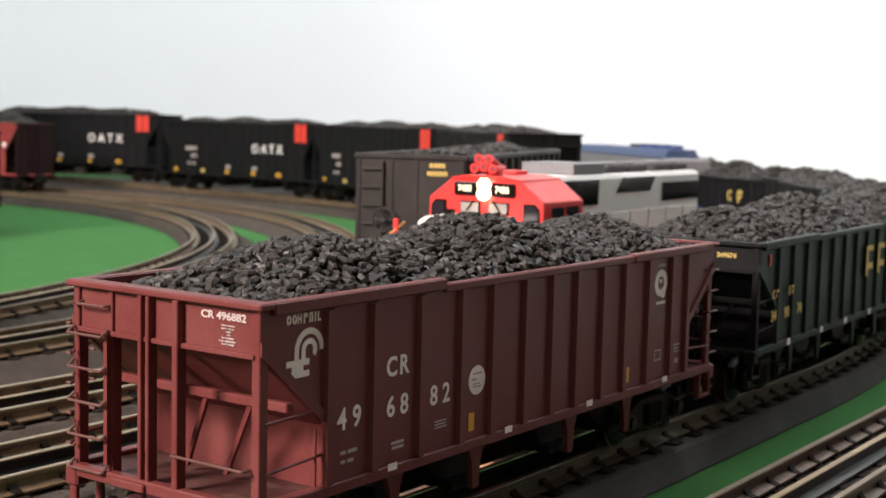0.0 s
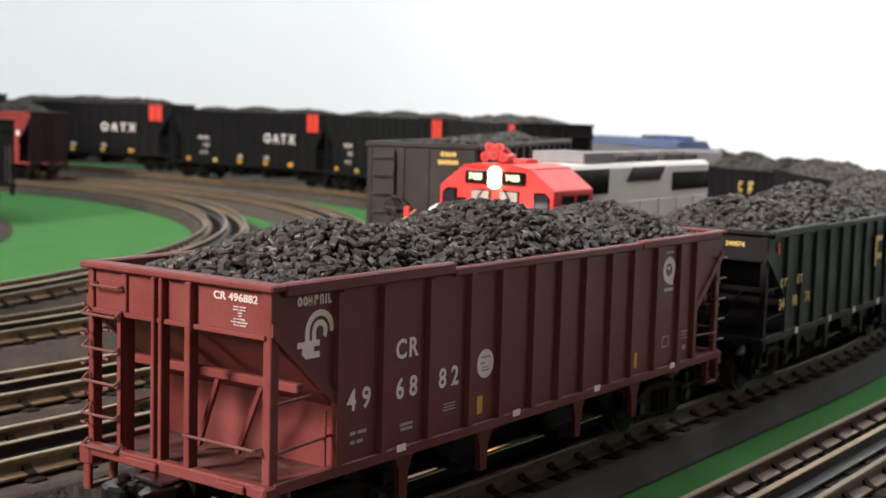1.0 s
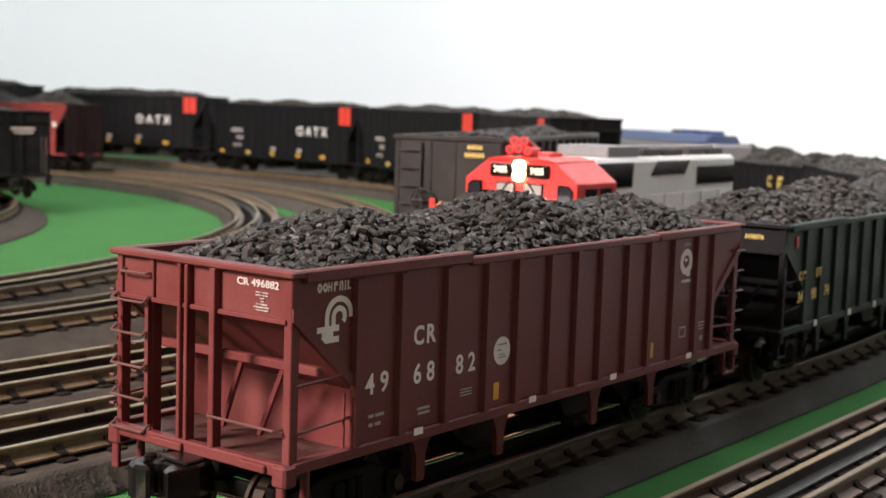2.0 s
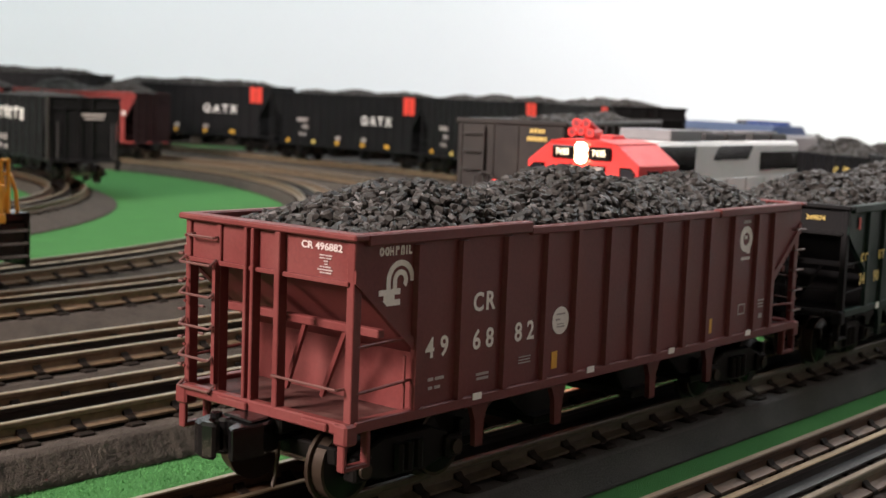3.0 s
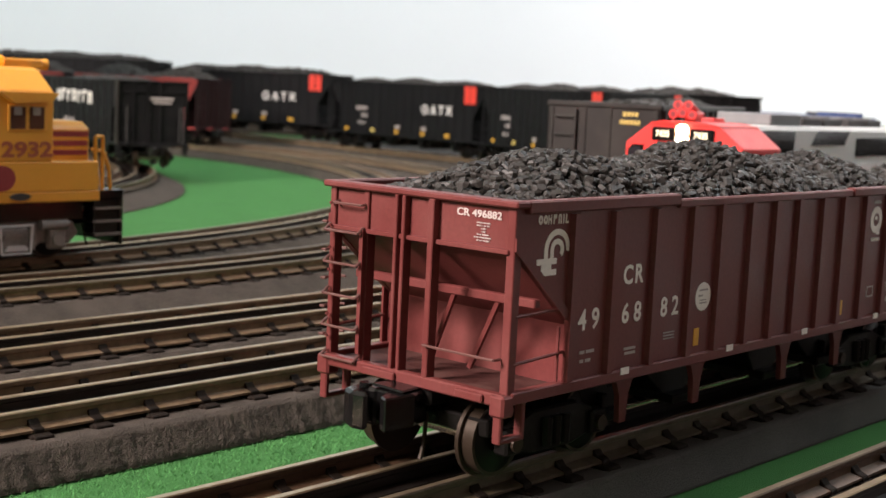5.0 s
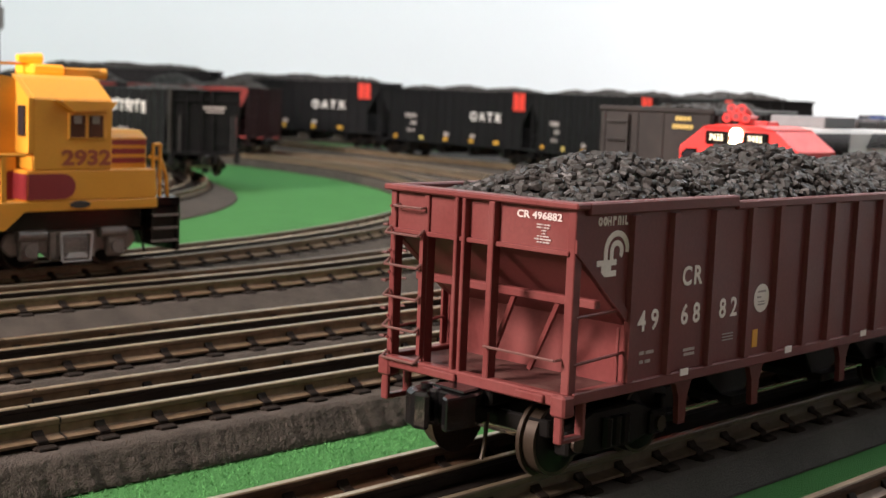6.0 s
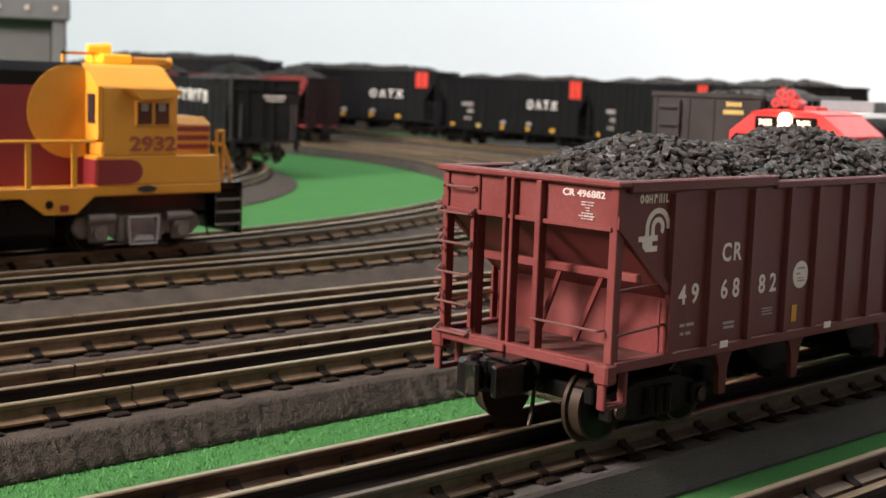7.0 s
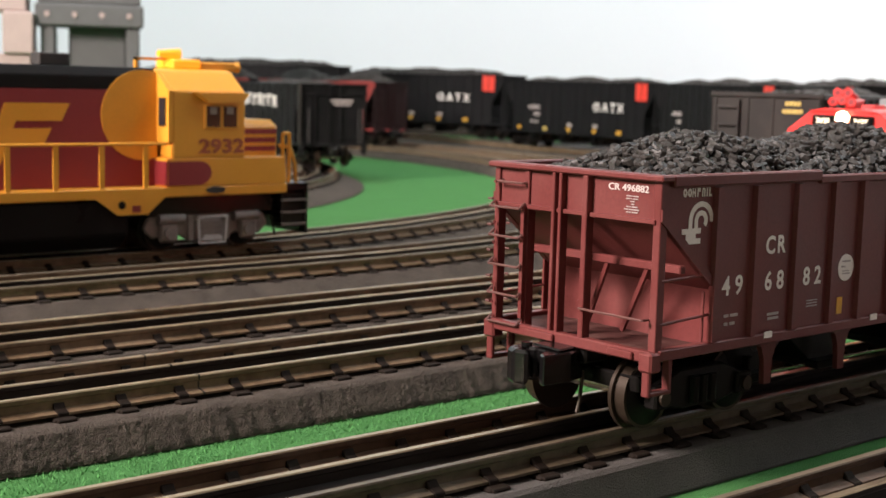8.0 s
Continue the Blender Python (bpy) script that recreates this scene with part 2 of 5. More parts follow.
def line(y0, start, first, last_heading, r=CURVE, step=0.012):
    pts = []
    x = first
    n = max(2, int((start - first) / 0.05))
    for i in range(n):
        pts.append(Vector((first + (start - first) * i / n, y0, 0)))
    m = int(radians(last_heading) * r / step)
    for i in range(m + 1):
        pts.append(Vector((*spot(y0, start, last_heading * i / m, r), 0)))
    return pts


def sweep(s, pts, profile):
    """A closed outline (offset to the left, z) drawn along plan points."""
    n = len(profile)
    rings = []
    for i, p in enumerate(pts):
        d = (pts[min(i + 1, len(pts) - 1)] - pts[max(i - 1, 0)]).normalized()
        left = Vector((-d.y, d.x, 0))
        rings.append([p + left * o + Vector((0, 0, z)) for o, z in profile])
    k = len(s.v)
    for r in rings:
        s.v += [tuple(q) for q in r]
    for i in range(len(rings) - 1):
        for j in range(n):
            a, b = k + i * n + j, k + i * n + (j + 1) % n
            s.f.append((a, b, b + n, a + n))
    s.f.append(tuple(range(k, k + n)))
    s.f.append(tuple(range(k + (len(rings) - 1) * n, k + len(rings) * n))[::-1])
    return s


def raw(s, name):
    me = bpy.data.meshes.new(name)
    me.from_pydata(s.v, [], s.f)
    bm = bmesh.new()
    bm.from_mesh(me)
    bmesh.ops.recalc_face_normals(bm, faces=bm.faces)
    bm.to_mesh(me)
    bm.free()
    return me


board = part("ground", Shape().box(-2.0, 1.62, -0.115, 2.52, -0.04, 0.0), FELT)
tagged(board, "green felt covering of the model railway board", "ground", kind="structure")
wall_pts = [Vector((1.65, -1.7, 0)), Vector((1.65, 1.35, 0))]
for i in range(1, 13):
    a = radians(90 * i / 12)
    wall_pts.append(Vector((0.45 + 1.2 * math.cos(a), 1.35 + 1.2 * math.sin(a), 0)))
wall_pts.append(Vector((-2.6, 2.55, 0)))
back = part("wall_back", raw(sweep(Shape(), wall_pts, [(0, -0.95), (0, 1.6), (-0.1, 1.6), (-0.1, -0.95)]), "wall_back"), WALL, smooth=True)
tagged(back, "plain pale white wall with a rounded corner behind the trains", "wall", kind="structure")
# dark strip added so the gaps under the far cars read as shade
tagged(part("baseboard", raw(sweep(Shape(), [Vector((1.628, -1.7, 0))] + [p * 1 + Vector((-0.022, 0, 0)) if i < 2 else Vector((0.45 + 1.178 * math.cos(radians(90 * (i - 1) / 12)), 1.35 + 1.178 * math.sin(radians(90 * (i - 1) / 12)), 0)) for i, p in enumerate(wall_pts[:14])][1:] + [Vector((-2.6, 2.528, 0))], [(0.006, 0.0), (0.006, 0.034), (-0.018, 0.034), (-0.018, 0.0)]), "baseboard"), GAPSTRIP), "added dark brown strip at the wall foot, darkening the gaps under the far cars", "baseboard", kind="structure")
# unseen enclosure; the south wall and ceiling tones set the bounced light
tagged(part("wall_south", Shape().box(-2.6, 1.75, -1.8, -1.7, -0.95, 1.6), SOUTH), "unseen plain beige wall behind the viewer, darkened to cut the fill", "wall", kind="structure")
tagged(part("wall_west", Shape().box(-2.7, -2.6, -2.6, 2.55, -0.95, 1.6), WALL), "plain white wall at the open end of the room", "wall", kind="structure")
tagged(part("ceiling", Shape().box(-2.7, 1.75, -2.7, 2.65, 1.6, 1.7), CEIL), "unseen plain ceiling boards, kept pale to bounce the fill", "ceiling", kind="structure")
tagged(part("floor", Shape().box(-2.7, 1.75, -2.7, 2.65, -1.05, -0.95), FLOORM), "brown room floor under the board", "floor", kind="structure")

HALF = {"near": 0.0145, "main": 0.0162}
# grey ballast mat along the outside of the far curve, darkened for the cars' shade
ring = [Vector((0.22 + 1.17 * math.sin(radians(a)), 0.2248 + 0.92 - 1.17 * math.cos(radians(a)), 0)) for a in range(34, 152, 2)]
tagged(part("ballast_mat", raw(sweep(Shape(), ring, [(-0.20, 0.0), (-0.20, 0.0014), (0.214, 0.0014), (0.214, 0.0)]), "ballast_mat"), MAT), "grey ballast mat beside the outer curve", "mat", kind="structure")
TRACKS = {
    "near": (-0.0525, 0.45, -0.9, 80), "main": (0.0320, 0.365, -0.9, 70), "loco": (0.1492, 0.42, -0.9, 80),
    "second": (0.2248, 0.22, -0.9, 140), "third": (0.335, 0.117, -0.9, 130), "fourth": (0.412, 0.04, -0.9, 130),
}
RADII = {k: CURVE for k in TRACKS}
RADII["second"] = 0.92
tie_mesh = Shape().box(-0.0034, 0.0034, -0.0228, 0.0228, 0.0080, 0.0105).mesh("tie", 0.0004)
tie_mesh.materials.append(TIE)
plate_mesh = Shape().prism([(-0.0006, 0.0096), (-0.0006, 0.0141), (-0.0011, 0.0139), (-0.0022, 0.0126), (-0.0042, 0.0119), (-0.0046, 0.0096)], -0.0017, 0.0017, "x")
plate_mesh = plate_mesh.prism([(-0.0044, 0.0096), (-0.0044, 0.0108), (-0.0072, 0.0105), (-0.0074, 0.0096)], -0.0028, 0.0028, "x").mesh("rail_chair", 0.00025)
plate_mesh.materials.append(TIE)


def rail_outline(off):
    return [(off - 0.0040, 0.0110), (off + 0.0040, 0.0110), (off + 0.0040, 0.0117), (off + 0.0007, 0.0125), (off + 0.0007, 0.0146), (off + 0.0011, 0.0150),
            (off + 0.0011, 0.0161), (off - 0.0011, 0.0161), (off - 0.0011, 0.0150), (off - 0.0007, 0.0146), (off - 0.0007, 0.0125), (off - 0.0040, 0.0117)]


def head_outline(off):
    return [(off - 0.0011, 0.01613), (off + 0.0011, 0.01613), (off + 0.0009, 0.0165), (off - 0.0009, 0.0165)]


def build_track(pts, label, spacing=0.0192, first_tie=0.0, half=0.0168, tie_range=(-0.35, 0.75), wide=0.0, wide_right=0.0, shoulder=0.0, foot=0.0, web=None, web2=None, head2=None, head=None, bed=None, joint=None):
    tr = thing("railway_track", label, "track", "tracks of the yard", "structure")
    part("roadbed", raw(sweep(Shape(), pts, [(-0.0300 - wide_right, 0.0003 - foot), (-0.0300 - wide_right, 0.0010), (-0.0262 - shoulder, 0.0089), (-0.0250 - shoulder, 0.0097), (0.0250, 0.0097), (0.0262, 0.0089), (0.0300 + wide, 0.0010), (0.0300 + wide, 0.0003 - foot)]), "roadbed"), bed or BED, tr)
    for off, side, top in ((-half, web2 or RAIL, head2 or RAILHEAD), (0.0, RAILDARK, RAILHEAD), (half, web or RAIL, head or RAILHEAD)):
        r = part("rail", raw(sweep(Shape(), pts, rail_outline(off)), "rail"), side, tr)
        if joint is not None:
            y = pts[0].y + off
            part("rail_joint", Shape().prism([(y + (o - off) * 1.12, z + 0.00012) for o, z in rail_outline(off)], joint, joint + 0.0005, "x").box(joint, joint + 0.0005, y - 0.0012, y + 0.0012, 0.0160, 0.01665), RAILDARK, r)
        part("rail_head", raw(sweep(Shape(), pts, head_outline(off)), "rail_head"), top, r)
    far = Shape()
    run, nxt = 0.0, (first_tie - pts[0].x) % spacing
    for p, q in zip(pts, pts[1:]):
        d = (q - p)
        ln = d.length
        d.normalize()
        while nxt <= run + ln:
            c = p + d * (nxt - run)
            m = Matrix.Translation(c) @ Matrix.Rotation(math.atan2(d.y, d.x), 4, "Z")
            if tie_range[0] < c.x < tie_range[1] and c.y < 0.62:
                ob = new("tie", tie_mesh)
                ob.parent, ob.matrix_basis = tr, m
                for s in (-1, 1):
                    for turn in (0, 180):
                        pl = new("rail_chair", plate_mesh)
                        pl.parent, pl.matrix_basis = ob, pose(0, s * half, 0, 0, 0, turn)
            else:
                k = len(far.v)
                far.box(-0.0034, 0.0034, -0.0226, 0.0226, 0.0075, 0.0110).turned(m, k)
            nxt += spacing
        run += ln
    if far.v:
        part("tie", raw(far, "tie_row"), TIE, tr, kind="stuff")
    return tr


LINES = {k: line(y0, st, first, last, RADII[k]) for k, (y0, st, first, last) in TRACKS.items()}

# ---- rolling stock ----


def wheelset(parent, x, r=0.0090):
    part("axle", Shape().cyl((x, -0.0165, r), (x, 0.0165, r), 0.0019, 14), STEEL, parent, smooth=True)
    for s in (-1, 1):
        w = Shape().cyl((x, s * 0.0150, r), (x, s * 0.0186, r), r, 28).cyl((x, s * 0.0140, r), (x, s * 0.0151, r), r + 0.0011, 28)
        wh = part("wheel", w, WHEEL, parent, smooth=True)
        part("wheel_face", Shape().cyl((x, s * 0.0184, r), (x, s * 0.0189, r), r * 0.93, 28, r * 0.86).cyl((x, s * 0.0186, r), (x, s * 0.0194, r), r * 0.34, 18), TRUCK, wh, smooth=True)


def truck(parent, xc, base=0.0345, paint=None, r=0.0090):
    paint = paint or TRUCK
    t = part("truck_bolster", Shape().box(xc - 0.005, xc + 0.005, -0.021, 0.021, 0.0075, 0.0150), paint, parent, bevel=0.0006)
    h = base / 2
    for s in (-1, 1):
        f = Shape()
        f.prism([(xc - h - 0.004, 0.0105), (xc - h, 0.0125), (xc - 0.009, 0.0155), (xc + 0.009, 0.0155), (xc + h, 0.0125), (xc + h + 0.004, 0.0105),
                 (xc + h + 0.003, 0.0075), (xc + 0.008, 0.0045), (xc - 0.008, 0.0045), (xc - h - 0.003, 0.0075)], s * 0.0200, s * 0.0228)
        for e in (-1, 1):
            f.box(xc + e * h - 0.0032, xc + e * h + 0.0032, s * 0.0200, s * 0.0243, 0.0060, 0.0122)
        part("side_frame", f, paint, t, bevel=0.0006)
        sp = Shape()
        for e in (-0.0036, 0, 0.0036):
            sp.cyl((xc + e, s * 0.0232, 0.0060), (xc + e, s * 0.0232, 0.0132), 0.0015, 8)
        part("spring", sp, paint, t)
        for e in (-1, 1):
            part("journal_cap", Shape().cyl((xc + e * h, s * 0.0243, 0.0090), (xc + e * h, s * 0.0252, 0.0090), 0.0020, 12), WHEEL, t)
    for e in (-1, 1):
        # added dark beam that fills in for the black shade under the car
        part("end_beam", Shape().box(xc + e * (h + 0.0052), xc + e * (h + 0.0072), -0.0215, 0.0215, 0.0108, 0.0150), paint, t, bevel=0.0004)
        part("brake_beam", Shape().tube([(xc + e * (h - 0.0112), -0.0150, 0.0062), (xc + e * (h - 0.0112), 0.0150, 0.0062)], 0.0009, 6), paint, t)
    wheelset(t, xc - h, r)
    wheelset(t, xc + h, r)
    return t


def coupler(parent, x, s):
    """s = -1: at the low-x end."""
    x -= s * 0.0125
    k = Shape()
    k.box(x, x + s * 0.013, -0.0036, 0.0036, 0.0138, 0.0192)
    k.prism([(x + s * 0.010, -0.0050), (x + s * 0.010, 0.0050), (x + s * 0.019, 0.0064), (x + s * 0.021, 0.0022), (x + s * 0.021, -0.0015), (x + s * 0.025, -0.0036), (x + s * 0.0265, -0.0066), (x + s * 0.017, -0.0072)], 0.0122, 0.0202, "z")
    k.prism([(x + s * 0.009, -0.0042), (x + s * 0.009, 0.0042), (x + s * 0.019, 0.0055), (x + s * 0.020, -0.0058)], 0.0202, 0.0210, "z")
    c = part("coupler", k, GLOSSBLACK, parent, "glossy black knuckle coupler", bevel=0.0007)
    part("knuckle", Shape().prism([(x + s * 0.0185, 0.0010), (x + s * 0.0180, 0.0068), (x + s * 0.0215, 0.0084), (x + s * 0.0265, 0.0072), (x + s * 0.0282, 0.0030), (x + s * 0.0272, -0.0012), (x + s * 0.0255, -0.0006), (x + s * 0.0245, 0.0030), (x + s * 0.0225, 0.0034), (x + s * 0.0215, 0.0010)], 0.0116, 0.0206, "z"), GLOSSBLACK, c, bevel=0.0008)
    part("coupler_pin", Shape().cyl((x + s * 0.0215, 0.0048, 0.0204), (x + s * 0.0215, 0.0048, 0.0216), 0.0015, 12), GLOSSBLACK, c)
    part("uncoupling_pin", Shape().tube([(x + s * 0.009, -0.004, 0.0140), (x + s * 0.0105, -0.0047, 0.0060), (x + s * 0.0115, -0.0047, 0.0030)], 0.0006), WHEEL, c)
    part("draft_gear", Shape().box(x + s * 0.0030, x + s * 0.0118, -0.0074, 0.0074, 0.0165, 0.0212), TRUCK, parent, bevel=0.0006)
    part("striker_plate", Shape().box(x + s * 0.0112, x + s * 0.0124, -0.0050, 0.0050, 0.0206, 0.0222), FADED, parent, "worn pale plate", bevel=0.0002)
    return c


def hopper(label, paint, L=0.2328, W=0.0616, zt=0.0671, zs=0.0212, ribs=(), group="coal train", bays=(-0.0615, -0.0255, 0.0255, 0.0615), wire=None, side_paint=None, rim=(0.0, 0.0)):
    """An open-top hopper car; its origin is on the rails under its middle, the low-x end is the one with the platform towards the viewer."""
    car = thing("hopper_car", label, "hopper car", group)
    wire, side_paint = wire or WIRE, side_paint or paint
    hw, hx = W / 2, L / 2
    zp = zt - 0.0108
    zd = zs + (zp - zs) * 0.46
    cut = 0.0222
    x0 = -hx + 0.0013
    out = [(x0, zt - 0.001), (x0, zp), (x0 + cut, zd), (x0 + cut, zs), (-x0 - cut, zs), (-x0 - cut, zd), (-x0, zp), (-x0, zt - 0.001)]
    for s in (-1, 1):
        part("side_sheet", Shape().prism(out, s * hw, s * (hw - 0.0009)), side_paint, car)
        part("side_sill", Shape().box(x0 + 0.001, -x0 - 0.001, s * (hw - 0.002), s * (hw + 0.0010), zs - 0.0002, zs + 0.0026), side_paint, car, bevel=0.0003)
        # top chord, thicker at both ends
        a, b = -hx + 0.0678, hx - 0.0629
        part("top_chord", Shape().box(-hx + 0.0045, a, s * (hw - 0.0016), s * (hw + 0.0016), zt - 0.0030 + rim[0], zt + rim[0]), side_paint, car, bevel=0.0004)
        part("top_chord", Shape().box(a, b, s * (hw - 0.0014), s * (hw + 0.0012), zt - 0.0032, zt - 0.0009), side_paint, car, bevel=0.0004)
        part("top_chord", Shape().box(b, hx - 0.0045, s * (hw - 0.0016), s * (hw + 0.0016), zt - 0.0032, zt + rim[1]), side_paint, car, bevel=0.0004)
        for e in (-1, 1):
            xa, xb = e * -x0, e * (-x0 - cut)
            part("edge_angle", Shape().prism([(xa, zp), (xb, zd), (xb, zd + 0.0030), (xa, zp + 0.0030)], s * (hw - 0.0012), s * (hw + 0.0007)), side_paint, car)
        for x in ribs:
            part("side_post", Shape().prism([(x - 0.0017, s * hw), (x - 0.0011, s * (hw + 0.0013)), (x + 0.0011, s * (hw + 0.0013)), (x + 0.0017, s * hw)], zs + 0.0026, zt - 0.0029, "z"), side_paint, car)
    for s in (-1, 1):
        e = s * hx
        q = lambda d: e - s * d           # d metres inwards from that end
        part("end_chord", Shape().box(q(-0.0002), q(0.0048 if s < 0 else 0.0034), -hw - 0.0016, hw + 0.0016, zt - 0.0016 + max(0.0, rim[(s + 1) // 2]), zt + rim[(s + 1) // 2]), paint, car, bevel=0.0004)
        part("end_sheet", Shape().box(q(0.0018), q(0.0028), -hw + 0.0005, hw - 0.0005, zp, zt - 0.0010), paint, car)
        part("end_flange", Shape().box(q(0.0006), q(0.0034), -hw + 0.0012, hw - 0.0012, zp - 0.0009, zp + 0.0003), paint, car, bevel=0.0002)
        part("slope_sheet", Shape().prism([(q(0.0018), zp), (q(0.0028), zp + 0.0006), (q(cut + 0.003), zd), (q(cut + 0.003), zs), (q(cut + 0.0015), zs), (q(cut + 0.0015), zd)], -hw + 0.0008, hw - 0.0008), paint, car)
        part("slope_stiffener", Shape().box(q(0.0105), q(0.0128), -hw + 0.0004, hw - 0.0004, zp - 0.0140, zp - 0.0118), paint, car, bevel=0.0003)
        part("end_platform", Shape().box(q(0.0010), q(cut + 0.002), -hw + 0.0010, hw - 0.0010, zs - 0.0002, zs + 0.0014), DECK if paint is OXIDE else paint, car, "grimy brown end platform" if paint is OXIDE else "")
        part("end_sill", Shape().box(q(-0.0006), q(0.0022), -hw - 0.0002, hw + 0.0002, zs - 0.0006, zs + 0.0024), paint, car, bevel=0.0004)
        # posts; the ladder stands on the left when facing the end
        for y, w, d0, d1 in ((-0.0298, 0.0024, 0.0012, 0.0040), (-0.0060, 0.0018, -0.0004, 0.0026), (0.0175, 0.0017, 0.0010, 0.0040), (0.0296, 0.0018, 0.0010, 0.0040)):
            y = y * hw / 0.0308 * -s
            part("end_post", Shape().box(q(d0), q(d1), y - w / 2, y + w / 2, zs + 0.0012, zt - 0.0010), paint, car, bevel=0.0002)
        # a channel-shaped post with an open face
        ch = Shape().prism([(q(d), -s * y) for d, y in ((-0.0002, 0.0028), (-0.0002, 0.0039), (0.0016, 0.0039), (0.0016, 0.0053), (-0.0002, 0.0053), (-0.0002, 0.0064), (0.0028, 0.0064), (0.0028, 0.0028))], zs + 0.0012, zt - 0.0010, "z")
        part("end_post", ch, paint, car, bevel=0.0002)
        for ya, yb in ((-0.0190, -0.0070), (-0.0050, 0.0060)):
            part("diagonal_brace", Shape().tube([(q(0.0112), ya * -s, zp - 0.0122), (q(0.0150), yb * -s, zs + 0.003)], 0.0008, 4), paint, car)
        ya, yb = 0.0175 * hw / 0.0308 * -s, 0.0296 * hw / 0.0308 * -s
        lad = part("ladder", Shape().box(q(-0.0004), q(0.0012), ya - 0.0006, ya + 0.0006, zs + 0.004, zp), paint, car)
        for i in range(5):
            z = zp - 0.0006 - 0.0078 * i * (zp - zs) / 0.034
            part("rung", Shape().tube([(q(0.0004), ya, z + 0.0012), (q(-0.0016), ya, z - 0.0003), (q(-0.0016), yb, z - 0.0003), (q(0.0004), yb, z + 0.0012)], 0.00036), wire, lad)
        part("grab_iron", Shape().tube([(q(0.0018), ya - s * 0.0002, zt - 0.0044), (q(-0.0004), ya - s * 0.0002, zt - 0.0048), (q(-0.0004), yb + s * 0.0016, zt - 0.0048), (q(0.0018), yb + s * 0.0016, zt - 0.0044)], 0.00036), wire, car)
        part("grab_iron", Shape().tube([(q(0.0012), 0.0060 * s, zs + 0.0102), (q(-0.0014), 0.0060 * s, zs + 0.0102), (q(-0.0014), 0.0278 * s, zs + 0.0102), (q(0.0012), 0.0278 * s, zs + 0.0102)], 0.00036), wire, car)
        for y, za, zb, da, db in ((s * hw, 0.0090, 0.0100, 0.003, cut), (s * hw, 0.0200, 0.0205, 0.003, cut - 0.002), (-s * hw, 0.0090, 0.0100, 0.003, cut), (s * hw, 0.003, zd - zs, cut - 0.0025, cut - 0.0025)):
            part("hand_rail", Shape().tube([(q(da), y, zs + za), (q(db), y, zs + zb)], 0.00042), paint, car)
        for y in (-1, 1):
            yy = y * (hw - 0.0012)
            part("corner_bracket", Shape().box(q(-0.0010), q(0.0034), yy - 0.0022, yy + 0.0022, zs - 0.0030, zs + 0.0022), paint, car, bevel=0.0006)
            st = Shape().box(q(-0.0004), q(0.0010), yy - 0.0012, yy + 0.0012, zs - 0.0085, zs - 0.002)
            st.box(q(0.0074), q(0.0088), yy - 0.0012, yy + 0.0012, zs - 0.0085, zs + 0.001).box(q(-0.0004), q(0.0088), yy - 0.0012, yy + 0.0012, zs - 0.0093, zs - 0.0080)
            part("stirrup_step", st, paint, car, bevel=0.0003)
        for ya, yb in ((-0.0250, -0.0165), (0.0030, 0.0140)):
            part("sill_plate", Shape().box(q(-0.0016), q(0.0004), -s * ya, -s * yb, zs - 0.0002, zs + 0.0018), paint, car, bevel=0.0003)
        rv = Shape()
        for i in range(7):
            z = zs + 0.007 + i * (zt - zs - 0.012) / 6
            rv.cyl((q(0.0002), -s * (hw - 0.0015), z), (q(-0.0003), -s * (hw - 0.0015), z), 0.0004, 6)
        part("riveted_edge", rv, paint, car)
        for i in range(5):
            z = zt - 0.010 - i * (zt - zs - 0.014) / 4.4
            part("side_rung", Shape().tube([(q(0.0075), -s * hw, z), (q(0.0072), -s * (hw + 0.0018), z), (q(0.0006), -s * (hw + 0.0018), z), (q(0.0004), -s * hw, z)], 0.00036), wire, car)
        coupler(car, q(0.0), s)
    # black plates stand in for the shade inside the car
    for s in (-1, 1):
        part("inner_shade_plate", Shape().prism([(x * 0.985, z) for x, z in out], s * (hw - 0.0010), s * (hw - 0.0014)), TRUCK, car, "black plate standing in for the shade inside")
        part("inner_shade_plate", Shape().box(s * (hx - 0.0030), s * (hx - 0.0036), -hw + 0.0015, hw - 0.0015, zp + 0.002, zt - 0.0012), TRUCK, car, "black plate standing in for the shade inside")
    # under-body
    part("centre_sill", Shape().box(-hx + 0.004, hx - 0.004, -0.0042, 0.0042, 0.0165, zs + 0.001), TRUCK if paint is not OXIDE else paint, car)
    for k, xc in enumerate(bays):
        lean = 0.004 if k % 2 == 0 else -0.004      # the bays lean together in pairs
        # bays coloured black in place of the shade under the car
        part("hopper_bay", Shape().prism([(xc - 0.0185 + lean, zs + 0.001), (xc + 0.0185 + lean, zs + 0.001), (xc + 0.0060, 0.0100), (xc - 0.0060, 0.0100)], -hw + 0.0110, hw - 0.0110), TRUCK, car, bevel=0.0003)
        part("bay_gate", Shape().box(xc - 0.0066, xc + 0.0066, -hw + 0.007, hw - 0.007, 0.0078, 0.0103), TRUCK, car, bevel=0.0004)
        for s in (-1, 1):
            part("bay_leg", Shape().prism([(xc - 0.0075, zs), (xc + 0.0075, zs), (xc + 0.0034, zs - 0.0025), (xc + 0.0020, zs - 0.0060), (xc + 0.0015, 0.0080), (xc - 0.0015, 0.0080), (xc - 0.0020, zs - 0.0060), (xc - 0.0034, zs - 0.0025)], s * (hw - 0.0040), s * (hw - 0.0056)), side_paint, car)
    part("brake_rod", Shape().tube([(-hx + 0.05, -hw + 0.012, 0.0085), (hx - 0.05, -hw + 0.012, 0.0085)], 0.0005), STEEL, car)
    for s in (-1, 1):
        truck(car, s * (hx - 0.0300))
